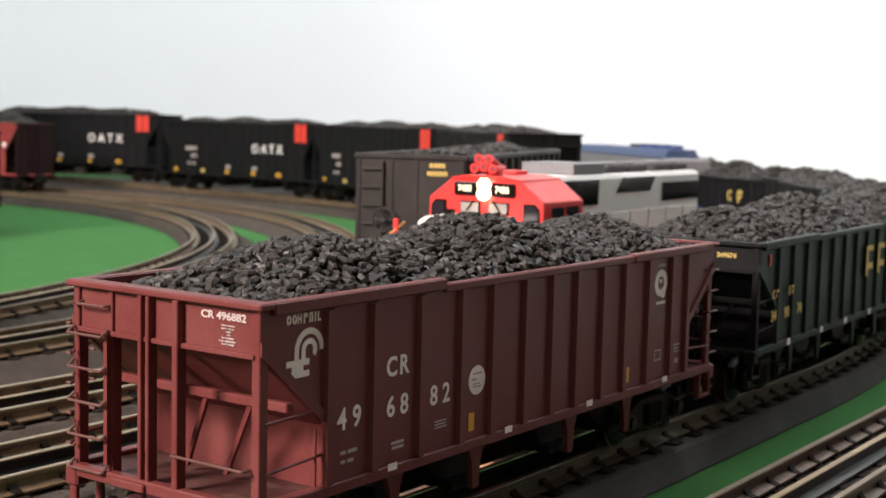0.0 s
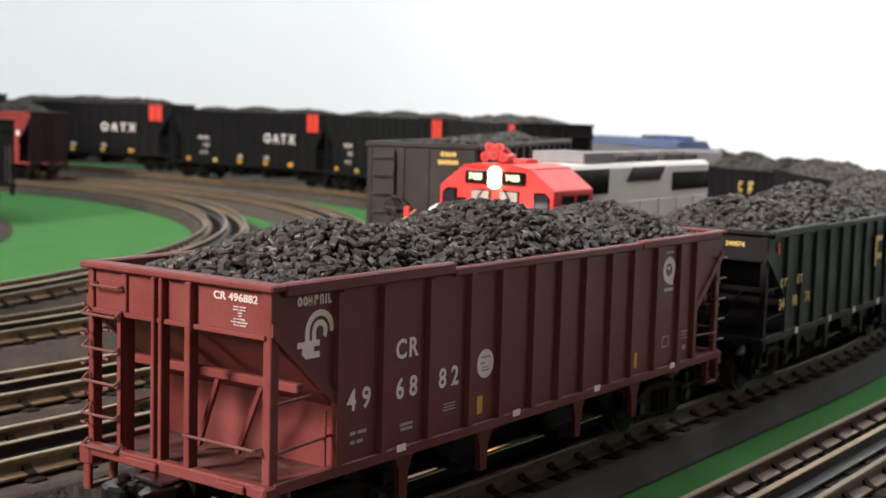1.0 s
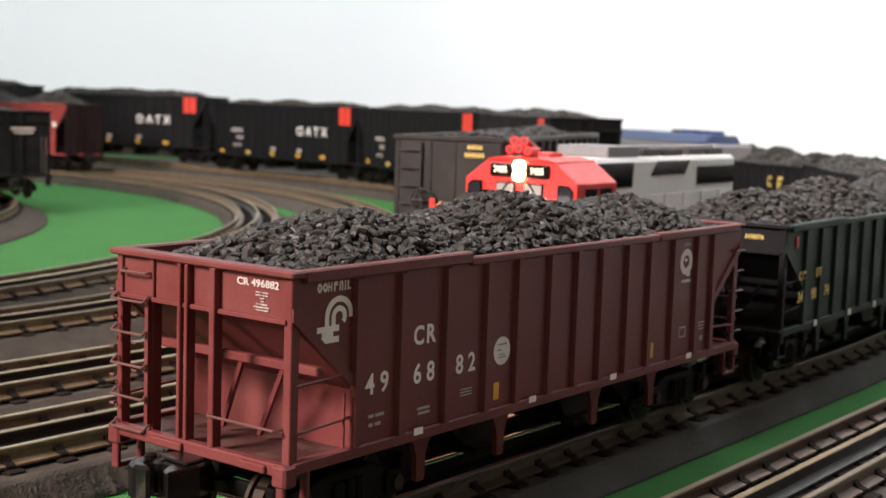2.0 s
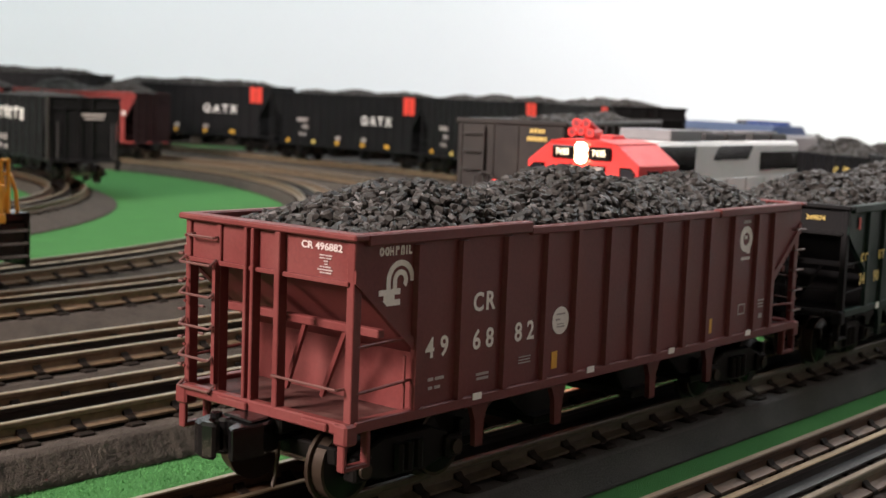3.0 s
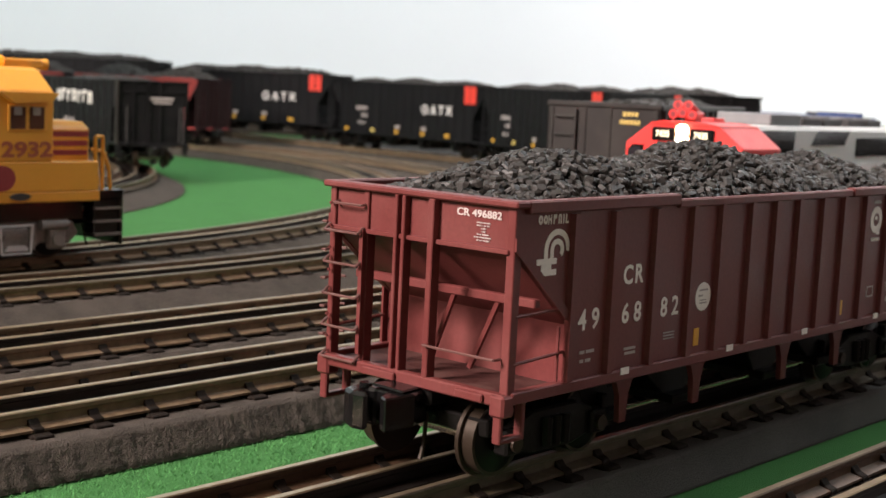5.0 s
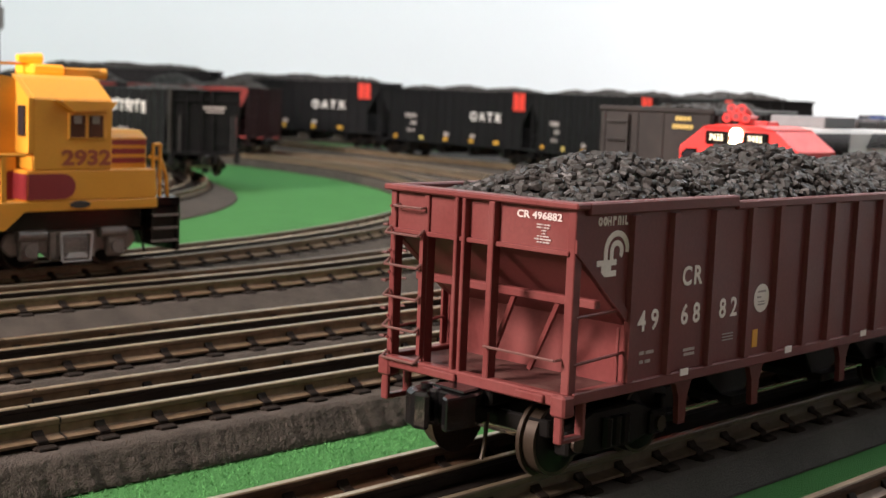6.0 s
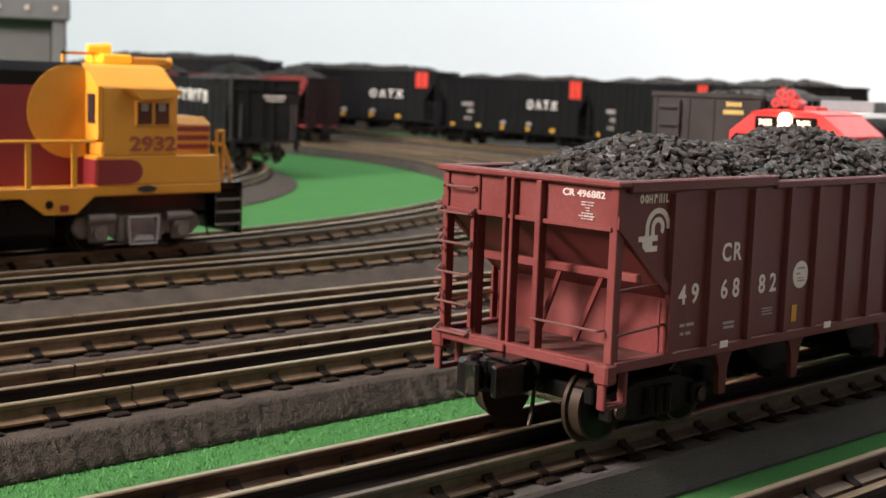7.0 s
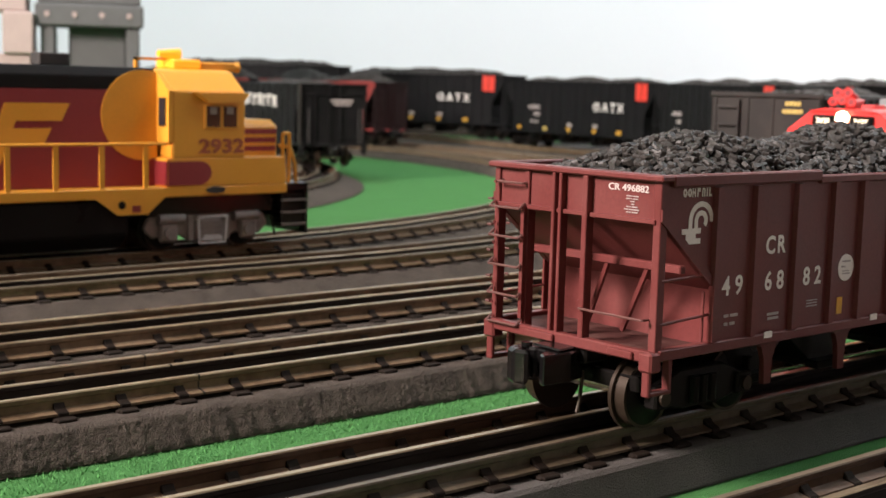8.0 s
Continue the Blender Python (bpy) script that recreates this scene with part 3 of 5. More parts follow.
    part("inner_floor", Shape().box(-hx + 0.024, hx - 0.024, -hw + 0.001, hw - 0.001, zs + 0.004, zs + 0.006), paint, car)
    return car


def coal_load(label, L, W, zt, peaks, n, size=0.0030, seed=1, low=0.004):
    """A heap of broken coal: a lumpy mound under a skin of many flat chips."""
    rng = np.random.default_rng(seed)
    hx, hw = L / 2 - 0.004, W / 2 - 0.0016

    def height(x, y):
        end = min(1.0, max(0.0, (hx - abs(x)) / 0.030)) ** 0.7
        rise = sum(h * math.exp(-((x - c) / w) ** 2) for c, h, w in peaks)
        across = max(0.0, 1.0 - (abs(y) / hw) ** 1.9)
        return zt - low + (rise + low) * across * end + 0.0012 * noise.noise((x * 60, y * 60, seed)) * across
    s = Shape()
    nx, ny = 60, 16
    for i in range(nx + 1):
        for j in range(ny + 1):
            x, y = -hx + 2 * hx * i / nx, -hw + 2 * hw * j / ny
            s.v.append((x, y, height(x, y) - 0.0026))
    for i in range(nx):
        for j in range(ny):
            a = i * (ny + 1) + j
            s.f.append((a, a + ny + 1, a + ny + 2, a + 1))
    # blocky broken lumps: uneven six-sided slabs, drawn in towards the top and the bottom
    faces = [tuple(range(5, -1, -1)), tuple(range(12, 18))] + [(r + i, r + (i + 1) % 6, r + 6 + (i + 1) % 6, r + 6 + i) for r in (0, 6) for i in range(6)]
    turn6 = np.array([2 * math.pi * i / 6 for i in range(6)])
    for _ in range(n):
        x, y = rng.uniform(-hx + 0.002, hx - 0.002), rng.uniform(-hw + 0.0014, hw - 0.0014)
        z = height(x, y)
        g = 0.0015
        nrm = Vector((height(x - g, y) - height(x + g, y), height(x, y - g) - height(x, y + g), 4.2 * g)).normalized()
        q = Vector((0, 0, 1)).rotation_difference(nrm).to_matrix() @ Euler((rng.normal(0, 0.32), rng.normal(0, 0.32), rng.uniform(0, 6.28))).to_matrix()
        k = size * rng.uniform(0.55, 1.12)
        sx, sy, sz = k * rng.uniform(0.50, 0.70), k * rng.uniform(0.30, 0.44), k * rng.uniform(0.20, 0.34)
        c = Vector((x, y, z - 0.0003 + rng.uniform(-0.0014, 0.0011)))
        ang, rad = turn6 + rng.uniform(-0.32, 0.32, 6), rng.uniform(0.80, 1.12, 6)
        lean = rng.uniform(-0.25, 0.25, 2)
        ring = np.stack((np.cos(ang) * rad * sx, np.sin(ang) * rad * sy), 1)
        off = [(px * f + lean[0] * sz * lz, py * f + lean[1] * sz * lz, lz * sz) for f, lz in ((0.80, -1.0), (1.0, 0.35), (0.78, 1.0)) for px, py in ring.tolist()]
        s.solid([c + q @ Vector(p) for p in off], faces)
    me = raw(s, "coal_load")
    me.materials.append(COAL)
    return tagged(new("coal_load", me), label, "coal", "coal loads", "stuff")


def set_at(ob, x, y, heading=0.0):
    ob.matrix_basis = pose(x, y, RAIL_Z, 0, 0, heading)
    return ob


def grade(key, heading):
    """The second track climbs gently along the far side."""
    return 0.00045 * max(0.0, heading - 92.0) if key == "second" else 0.0


def on_curve(key, heading):
    y0, st = TRACKS[key][:2]
    return (*spot(y0, st, heading, RADII[key]), heading)


# the oxide red car
RIBS = [x - 0.1164 for x in (0.0235, 0.0401, 0.0586, 0.0763, 0.0908, 0.1072, 0.1215, 0.1355, 0.1512, 0.1654, 0.1814, 0.1982, 0.2100)]
red_car = hopper("oxide red open hopper car heaped with coal on the main track", OXIDE, W=0.0600, ribs=RIBS, rim=(0.0006, -0.0005))
set_at(red_car, 0.1164, 0.0300)
FACE = -0.0300 - 0.00008


def side(x, z, extra=0.0):
    """A plate's place on the viewer's side of the red car: x from its end, z over the board."""
    return pose(x - 0.1164, FACE - extra, z - RAIL_Z)


for text, x in (("49", 0.0316), ("68", 0.0499), ("82", 0.0676)):
    for c, dx in zip(text, (-0.0027, 0.0027)):
        lettering(c, 0.0071, side(x + dx, 0.0543), DECAL, red_car, wide=0.94, bold=0.02)
for c, dx in zip("CR", (-0.0023, 0.0025)):
    lettering(c, 0.0067, side(0.0497 + dx, 0.0641), DECAL, red_car, wide=0.92, bold=0.025)
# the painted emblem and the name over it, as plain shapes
initials = pose(-0.1164, FACE, -RAIL_Z)
emblem = ring_arc(Shape(), 0.0172, 0.0724, 0.0035, 0.0049, -6, 180, 18)
ring_arc(emblem, 0.0172, 0.0724, 0.0013, 0.0026, -40, 190, 16)
for k, (x0, x1, z0, z1) in enumerate(((0.0123, 0.0137, 0.0700, 0.0724), (0.0146, 0.0159, 0.0700, 0.0724), (0.0097, 0.0172, 0.0691, 0.0705), (0.0097, 0.0172, 0.0665, 0.0679), (0.0114, 0.0152, 0.0675, 0.0695))):
    emblem.box(x0, x1, -0.00006 - k * 0.000005, 0.00012, z0, z1)
part("emblem", emblem.turned(initials), DECAL, red_car, "cream painted wheel emblem")
name_row = Shape()
for k in (0, 1):
    ring_arc(name_row, 0.0104 + k * 0.00185, 0.0795, 0.0003, 0.0008, 0, 360, 10)
for x0, x1, z0, z1 in ((0.01325, 0.01355, 0.0787, 0.0803), (0.0142, 0.0145, 0.0787, 0.0803), (0.01355, 0.0142, 0.0793, 0.0797), (0.0152, 0.0156, 0.0787, 0.0803), (0.0156, 0.0164, 0.0796, 0.0803), (0.0171, 0.0175, 0.0787, 0.0800), (0.0179, 0.0183, 0.0787, 0.0800), (0.0172, 0.0182, 0.0799, 0.0803), (0.0189, 0.0193, 0.0787, 0.0803), (0.0199, 0.0203, 0.0787, 0.0803), (0.0203, 0.0210, 0.0787, 0.0791)):
    name_row.box(x0, x1, -0.00005, 0.00012, z0, z1)
part("lettering", name_row.turned(initials @ pose(0, 0, 0.0796) @ Matrix.Diagonal((1, 1, 1.4, 1)) @ pose(0, 0, -0.0795)), DECAL, red_car)
d = Shape().cyl((0.0842, -0.00006, 0.0557), (0.0842, 0.00012, 0.0557), 0.0039, 24)
part("round_plate", d.turned(pose(-0.1164, FACE, -RAIL_Z)), DECAL, red_car, "round white data plate")
bars([(0.0822, 0.0862, 0.0573, 0.0578), (0.0818, 0.0838, 0.0558, 0.0563), (0.0825, 0.0860, 0.0538, 0.0542), (0.0825, 0.0856, 0.0546, 0.0549)], pose(-0.1164, FACE - 0.0001, -RAIL_Z), FADED, red_car)
for x in (0.0471, 0.0989, 0.1438, 0.1942):
    bars([(x - 0.0018, x + 0.0018, 0.0391, 0.0409)], pose(-0.1164, FACE - 0.0010, -RAIL_Z), DECAL, red_car, "reflector", "white reflector plate")
for x in (0.0820, 0.1691):
    bars([(x - 0.0013, x + 0.0013, 0.0424, 0.0472)], pose(-0.1164, FACE, -RAIL_Z), YMARK, red_car, "reflector", "yellow reflector plate")
bars([(0.0285, 0.0305, 0.0462, 0.0470), (0.0312, 0.0345, 0.0462, 0.0470), (0.0287, 0.0302, 0.0440, 0.0448), (0.0310, 0.0332, 0.0440, 0.0448),
      (0.0475, 0.0526, 0.0450, 0.0457), (0.0478, 0.0526, 0.0438, 0.0445), (0.0655, 0.0708, 0.0474, 0.0477), (0.0655, 0.0706, 0.0466, 0.0469), (0.0655, 0.0708, 0.0458, 0.0461)],
     pose(-0.1164, FACE, -RAIL_Z), FADED, red_car)
seal = ring_arc(Shape(), 0.1908, 0.0722, 0.0022, 0.0044, 0, 360, 24)
seal.box(0.1914, 0.1938, -0.00006, 0.00012, 0.0672, 0.0706).box(0.1898, 0.1914, -0.00007, 0.00012, 0.0722, 0.0734)
part("seal", seal.turned(pose(-0.1164, FACE, -RAIL_Z)), DECAL, red_car, "cream ring-shaped painted seal")
bars([(0.1880 + 0.0008 * k, 0.1885 + 0.0008 * k, 0.0652, 0.0662) for k in range(8)], pose(-0.1164, FACE, -RAIL_Z), DECAL, red_car)
bars([(0.1882, 0.1936, 0.0776, 0.0782), (0.1884, 0.1930, 0.0783, 0.0786)], pose(-0.1164, FACE, -RAIL_Z), FADED, red_car)
bars([(0.1878, 0.1882, 0.0468, 0.0500), (0.1922, 0.1926, 0.0468, 0.0500), (0.1878, 0.1926, 0.0498, 0.0502), (0.1878, 0.1926, 0.0466, 0.0470),
      (0.2020, 0.2066, 0.0500, 0.0505), (0.2018, 0.2060, 0.0489, 0.0493), (0.2024, 0.2062, 0.0478, 0.0482), (0.2030, 0.2056, 0.0440, 0.0456)],
     pose(-0.1164, FACE, -RAIL_Z), FADED, red_car)
# the end's number and data
lettering("CR 496882", 0.0024, pose(-0.1164 + 0.0016, -0.0190, 0.0638, 0, 0, -90), DIMWHITE, red_car, wide=1.24)
data = []
for row, words_in_row in enumerate((((-20, -6), (-4, -2), (1, 8), (10, 20)), ((-20, -7), (-4, -2), (2, 9), (11, 18)), ((-6, -3), (-1, 8)), ((-4, -2), (0, 7)), ((-18, -12), (-9, -4), (-1, 18)), ((-26, -22), (-19, -12), (-9, 6), (8, 24)), ((-18, -12), (-9, -3), (1, 7), (9, 20)))):
    data += [(a * 0.0001, b * 0.0001, 0.0021 - row * 0.00068, 0.00238 - row * 0.00068) for a, b in words_in_row]
bars(data, pose(-0.1164 + 0.0016, -0.0204, 0.0596, 0, 0, -90), FADED, red_car)
set_at(coal_load("heap of broken black coal filling the red hopper car", 0.2328, 0.0600, 0.0671,
                 [(-0.068, 0.0088, 0.034), (0.010, 0.0108, 0.037), (0.087, 0.0082, 0.028)], 5600, size=0.0034, seed=3, low=0.003), 0.1164, 0.0300)


def even_ribs(L, n, margin=0.024):
    return [-L / 2 + margin + (L - 2 * margin) * i / (n - 1) for i in range(n)]


def gondola(label, paint, L, W, zt, ribs, group, wire):
    """A straight-sided coal car with a flat full-height end."""
    car = thing("coal_gondola", label, "coal car", group)
    hx, hw, zs = L / 2, W / 2, 0.019
    for s in (-1, 1):
        part("side_sheet", Shape().box(-hx + 0.001, hx - 0.001, s * hw, s * (hw - 0.0012), zs, zt - 0.001), paint, car)
        part("side_sill", Shape().box(-hx, hx, s * (hw - 0.002), s * (hw + 0.0014), zs - 0.002, zs + 0.0025), paint, car, bevel=0.0004)
        part("top_chord", Shape().box(-hx, hx, s * (hw - 0.0018), s * (hw + 0.0018), zt - 0.003, zt), paint, car, bevel=0.0005)
        for x in ribs:
            part("side_post", Shape().prism([(x - 0.0028, s * hw), (x - 0.0018, s * (hw + 0.0024)), (x + 0.0018, s * (hw + 0.0024)), (x + 0.0028, s * hw)], zs + 0.0025, zt - 0.003, "z"), paint, car)
    for s in (-1, 1):
        q = lambda d: s * (hx - d)
        part("end_sheet", Shape().box(q(0.0006), q(0.0018), -hw + 0.001, hw - 0.001, zs, zt - 0.002), paint, car)
        part("end_chord", Shape().box(q(-0.0006), q(0.0030), -hw - 0.0014, hw + 0.0014, zt - 0.0025, zt + 0.0002), paint, car, bevel=0.0005)
        part("end_sill", Shape().box(q(-0.0010), q(0.0030), -hw, hw, zs - 0.003, zs + 0.003), paint, car, bevel=0.0005)
        for y in (-hw + 0.0015, -hw * 0.34, hw * 0.12, hw - 0.0015):
            part("end_post", Shape().box(q(0.0000), q(0.0010), s * y - 0.0009, s * y + 0.0009, zs, zt - 0.002), paint, car, bevel=0.0003)
        lad = part("ladder", Shape().box(q(-0.0016), q(0.0002), -s * (hw - 0.0150) - 0.0006, -s * (hw - 0.0150) + 0.0006, zs, zt - 0.004), paint, car)
        for i in range(6):
            z = zt - 0.008 - i * 0.0098
            part("rung", Shape().tube([(q(-0.0018), -s * (hw - 0.0150), z), (q(-0.0018), -s * (hw - 0.0030), z)], 0.0005), wire, lad)
        for y in (-1, 1):
            part("stirrup_step", Shape().box(q(0.0), q(0.0014), y * (hw - 0.0008), y * (hw - 0.0030), 0.0095, zs).box(q(0.0), q(0.0090), y * (hw - 0.0008), y * (hw - 0.0030), 0.0090, 0.0102), paint, car)
        coupler(car, q(0.0), s)
        truck(car, s * (hx - 0.036))
    wheel = Shape()
    c = Vector((-hx - 0.0030, 0.0135, zs + 0.0340))
    ring = [c + Vector((0, math.cos(a) * 0.0062, math.sin(a) * 0.0062)) for a in [2 * math.pi * i / 20 for i in range(21)]]
    wheel.tube(ring, 0.0006, 6)
    for i in range(0, 20, 5):
        wheel.tube([c, ring[i]], 0.0005, 5)
    wheel.cyl(c + Vector((0.003, 0, 0)), c - Vector((0.0006, 0, 0)), 0.0012, 8)
    part("brake_wheel", wheel, wire, car, "round spoked brake wheel")
    part("centre_sill", Shape().box(-hx + 0.004, hx - 0.004, -0.0045, 0.0045, 0.0145, zs + 0.001), TRUCK, car)
    part("car_floor", Shape().box(-hx + 0.002, hx - 0.002, -hw + 0.001, hw - 0.001, zs, zs + 0.002), paint, car)
    return car


# cars coupled behind the red one
# the green car's ends are coloured black for the red car's shade
green_car = hopper("dark green open hopper car heaped with coal, with yellow markings", BLACK, ribs=even_ribs(0.2328, 12, 0.0225), zt=0.0640, wire=BLACK, side_paint=GREEN)
GX, GY, GH = 0.3820, 0.0333, 2.2
set_at(green_car, GX, GY, GH)
GF = -0.0308 - 0.0003
bars([(-0.1045, -0.1025, 0.0545, 0.0590)], pose(0, GF - 0.0002, 0), MARKRED, green_car, "placard", "small faded red placard")
for text, x in (("34", -0.1005), ("90", -0.0855), ("74", -0.0705)):
    lettering(text, 0.0060, pose(x, GF - 0.0013, 0.0350), YDECAL, green_car, bold=0.03)
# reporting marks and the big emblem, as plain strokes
marks = ring_arc(ring_arc(Shape(), -0.0968, 0.0435, 0.0010, 0.0018, 50, 310, 10, 0.0), -0.0928, 0.0435, 0.0010, 0.0018, 30, 250, 10)
for x0, x1, z0, z1 in ((-0.0800, -0.0792, 0.0417, 0.0453), (-0.0784, -0.0776, 0.0417, 0.0453), (-0.0768, -0.0738, 0.0446, 0.0453), (-0.0757, -0.0749, 0.0417, 0.0447)):
    marks.box(x0, x1, -0.00005, 0.00012, z0, z1)
part("lettering", marks.turned(pose(-0.0040, GF - 0.0013, 0)), YDECAL, green_car)
bars([(0.0215 + i * 0.019, 0.0215 + i * 0.019 + 0.0105, 0.0430, 0.0460) for i in range(3)] + [(0.0215 + i * 0.019, 0.0215 + i * 0.019 + 0.003, 0.0400, 0.0540) for i in range(3)] + [(0.0215 + i * 0.019, 0.0215 + i * 0.019 + 0.0105, 0.0515, 0.0540) for i in range(3)],
     pose(0, GF - 0.0013, 0), YDECAL, green_car)
for x in (-0.0805, -0.0390, -0.005, 0.032, 0.075):
    bars([(x - 0.0017, x + 0.0017, 0.0215, 0.0240)], pose(0, GF - 0.0010, 0), DECAL, green_car, "reflector", "white reflector plate")
lettering("349874", 0.0026, pose(-0.1164 + 0.0014, -0.0180, 0.0585, 0, 0, -90), YDECAL, green_car)
set_at(coal_load("heap of broken coal filling the green hopper car", 0.2328, 0.0616, 0.0640, [(-0.070, 0.0088, 0.032), (0.010, 0.0115, 0.036), (0.088, 0.0085, 0.028)], 4200, size=0.0039, seed=5), GX, GY, GH)

third = hopper("black open hopper car heaped with coal on the curve", BLACK, ribs=even_ribs(0.2328, 12, 0.0225), zt=0.0640, wire=BLACK)
m3 = on_curve("main", 17.2)
set_at(third, *m3)
third_heap = set_at(coal_load("tall heap of coal in a black hopper car", 0.2328, 0.0616, 0.0640, [(-0.070, 0.0055, 0.032), (0.010, 0.0085, 0.036), (0.088, 0.0085, 0.028)], 2000, size=0.0046, seed=6), *m3)
m3 = on_curve("main", 32.9)
for ob in (third, third_heap):
    copy_thing(ob, pose(m3[0], m3[1], RAIL_Z, 0, 0, m3[2]))
fourth = hopper("black open hopper car with yellow letters, heaped with coal", BLACK, ribs=even_ribs(0.2328, 12, 0.0225), zt=0.0600, wire=BLACK)
m4 = on_curve("main", 48.5)
set_at(fourth, *m4)
marks = ring_arc(Shape(), 0.050, 0.0435, 0.0030, 0.0052, 40, 320, 12)
for x0, x1, z0, z1 in ((0.066, 0.069, 0.038, 0.049), (0.069, 0.076, 0.0462, 0.049), (0.069, 0.074, 0.0415, 0.0440)):
    marks.box(x0, x1, -0.00005, 0.00012, z0, z1)
part("lettering", marks.turned(pose(0, 0.0324, 0, 0, 0, 180)), YDECAL, fourth)
set_at(coal_load("three humps of coal in a black hopper car", 0.2328, 0.0616, 0.0600, [(-0.078, 0.0105, 0.028), (0.002, 0.0135, 0.029), (0.078, 0.0135, 0.027)], 1800, size=0.0048, seed=7), *m4)

# grey-brown coal car on the second track
grey = gondola("grey-brown coal car with yellow markings and a brake wheel", GREY_CAR, 0.250, 0.0607, 0.0881, even_ribs(0.250, 14, 0.008), "cars on the curve", SOFTBLACK)
m5 = (0.4819, 0.2752, 19.5)
set_at(grey, *m5)
bars([(-0.0042 + i * 0.0022, -0.0042 + i * 0.0022 + 0.0017, 0.0815, 0.0838) for i in range(4)] + [(-0.0056 + i * 0.0019, -0.0056 + i * 0.0019 + 0.0015, 0.0772, 0.0796) for i in range(6)], pose(-0.1250, -0.0150, 0, 0, 0, -90) @ pose(0, -0.0002, 0), YDECAL, grey)
bars([(-0.0550, -0.0490, 0.024, 0.0770), (-0.049, -0.006, 0.0640, 0.0665), (-0.085, -0.079, 0.040, 0.056), (-0.079, -0.069, 0.040, 0.044), (-0.066, -0.060, 0.040, 0.056), (-0.006, 0.0, 0.030, 0.0665)], pose(0, -0.03305, 0), YDECAL, grey)
set_at(coal_load("low heap of coal in the grey-brown car", 0.250, 0.0607, 0.0881, [(0.02, 0.0010, 0.06), (0.09, 0.0025, 0.04)], 1800, size=0.0048, seed=9, low=0.010), *m5)


def black_coal_car():
    L, zt, hw = 0.310, 0.0965, 0.0325
    car = hopper("long black coal car with red end panels and white lettering", BLACK, L=L, W=0.0650, zt=zt, zs=0.0215, ribs=even_ribs(L, 17, 0.0225), group="black coal train", wire=BLACK, bays=(-0.096, -0.032, 0.032, 0.096))
    f = pose(0, hw + 0.0004, 0, 0, 0, 180)
    for x in (0.1225, 0.1335):
        bars([(x - 0.0048, x + 0.0048, 0.0720, 0.0950)], f @ pose(0, -0.0012, 0), MARKRED, car, "red_panel", "bright red end panel")
    lettering("O A T X", 0.0165, f @ pose(0.0660, -0.0012, 0.0610), DECAL, car, wide=0.98, bold=0.02)
    bars([(-0.098 + i * 0.0062, -0.098 + i * 0.0062 + 0.0048, 0.0560, 0.0610) for i in range(4)] + [(-0.086, -0.081, 0.046, 0.051), (-0.079, -0.074, 0.046, 0.051), (-0.093, -0.088, 0.036, 0.040), (-0.083, -0.078, 0.036, 0.040)], f @ pose(0, -0.0012, 0), FADED, car)
    for x, w, mt in ((-0.118, 0.0050, YMARK), (-0.062, 0.0050, YDECAL), (-0.012, 0.0045, YMARK), (0.040, 0.0045, YMARK), (0.088, 0.0060, YMARK)):
        bars([(x - w * 0.75, x + w * 0.75, 0.0260, 0.0308)], f @ pose(0, -0.0012, 0), mt, car, "reflector", "yellow reflector plate")
    for x in (-0.010, 0.042):
        bars([(x - 0.0045, x + 0.0045, 0.0330, 0.0375)], f @ pose(0, -0.0012, 0), FADED, car, "reflector", "pale square plate")
    return car


first_black = black_coal_car()
black_heap = coal_load("low heap of coal just over the rim of a black car", 0.310, 0.0650, 0.0965, [(-0.085, 0.0040, 0.04), (0.010, 0.0055, 0.035), (0.100, 0.0035, 0.03)], 1500, size=0.0050, seed=11, low=0.006)
tall_heap = coal_load("rounded heap of coal over the rim of a black car", 0.310, 0.0650, 0.0965, [(-0.085, 0.0070, 0.05), (0.010, 0.0080, 0.045), (0.100, 0.0065, 0.04)], 1500, size=0.0050, seed=12, low=0.006)
m = on_curve("second", 126.0)
tall_heap.matrix_basis = pose(m[0], m[1], RAIL_Z + grade("second", 126.0), 0, 0, m[2])
for i, a in enumerate((86.4, 106.3, 67.0, 47.8, 126.0)):
    m = on_curve("second", a)
    place = pose(m[0], m[1], RAIL_Z + grade("second", a), 0, 0, m[2])
    if i == 0:
        set_at(first_black, *m)
        set_at(black_heap, *m)
    else:
        twin = copy_thing(first_black, place)
        if a > 120:
            for o in [c for c in twin.children if c.name.startswith("red_panel")]:
                bpy.data.objects.remove(o)
            continue
        copy_thing(tall_heap if a > 100 else black_heap, place)

# black hopper on the inner curve
IL = 0.280
inner_car = hopper("black open hopper car with white script lettering on the inner curve", BLACK, L=IL, W=0.0710, zt=0.0850, ribs=even_ribs(IL, 11, 0.0225), group="cars on the inner curve", wire=BLACK)
IN_C = (0.070, 1.208, 0.558)


def on_inner(a):
    return IN_C[0] + IN_C[2] * math.sin(radians(a)), IN_C[1] - IN_C[2] * math.cos(radians(a)), a


mi = on_inner(73.0)
set_at(inner_car, *mi)
f = pose(0, 0.0358, 0, 0, 0, 180)
script = Shape()
for i in range(7):
    x, z = -0.112 + i * 0.0185, 0.0545 + 0.0015 * (i % 2)
    script.box(x, x + 0.0045, -0.0002, 0.00015, z, z + 0.0155)
    script.box(x + 0.0045, x + 0.0125, -0.0003, 0.00015, z + 0.011, z + 0.0155)
    if i % 3 == 0:
        script.box(x + 0.0085, x + 0.0130, -0.0004, 0.00015, z, z + 0.0110)
part("lettering", script.turned(f @ pose(0.043, -0.0012, 0.0150) @ Matrix.Diagonal((1.05, 1, 0.80, 1))), DECAL, inner_car, "bold white painted characters")
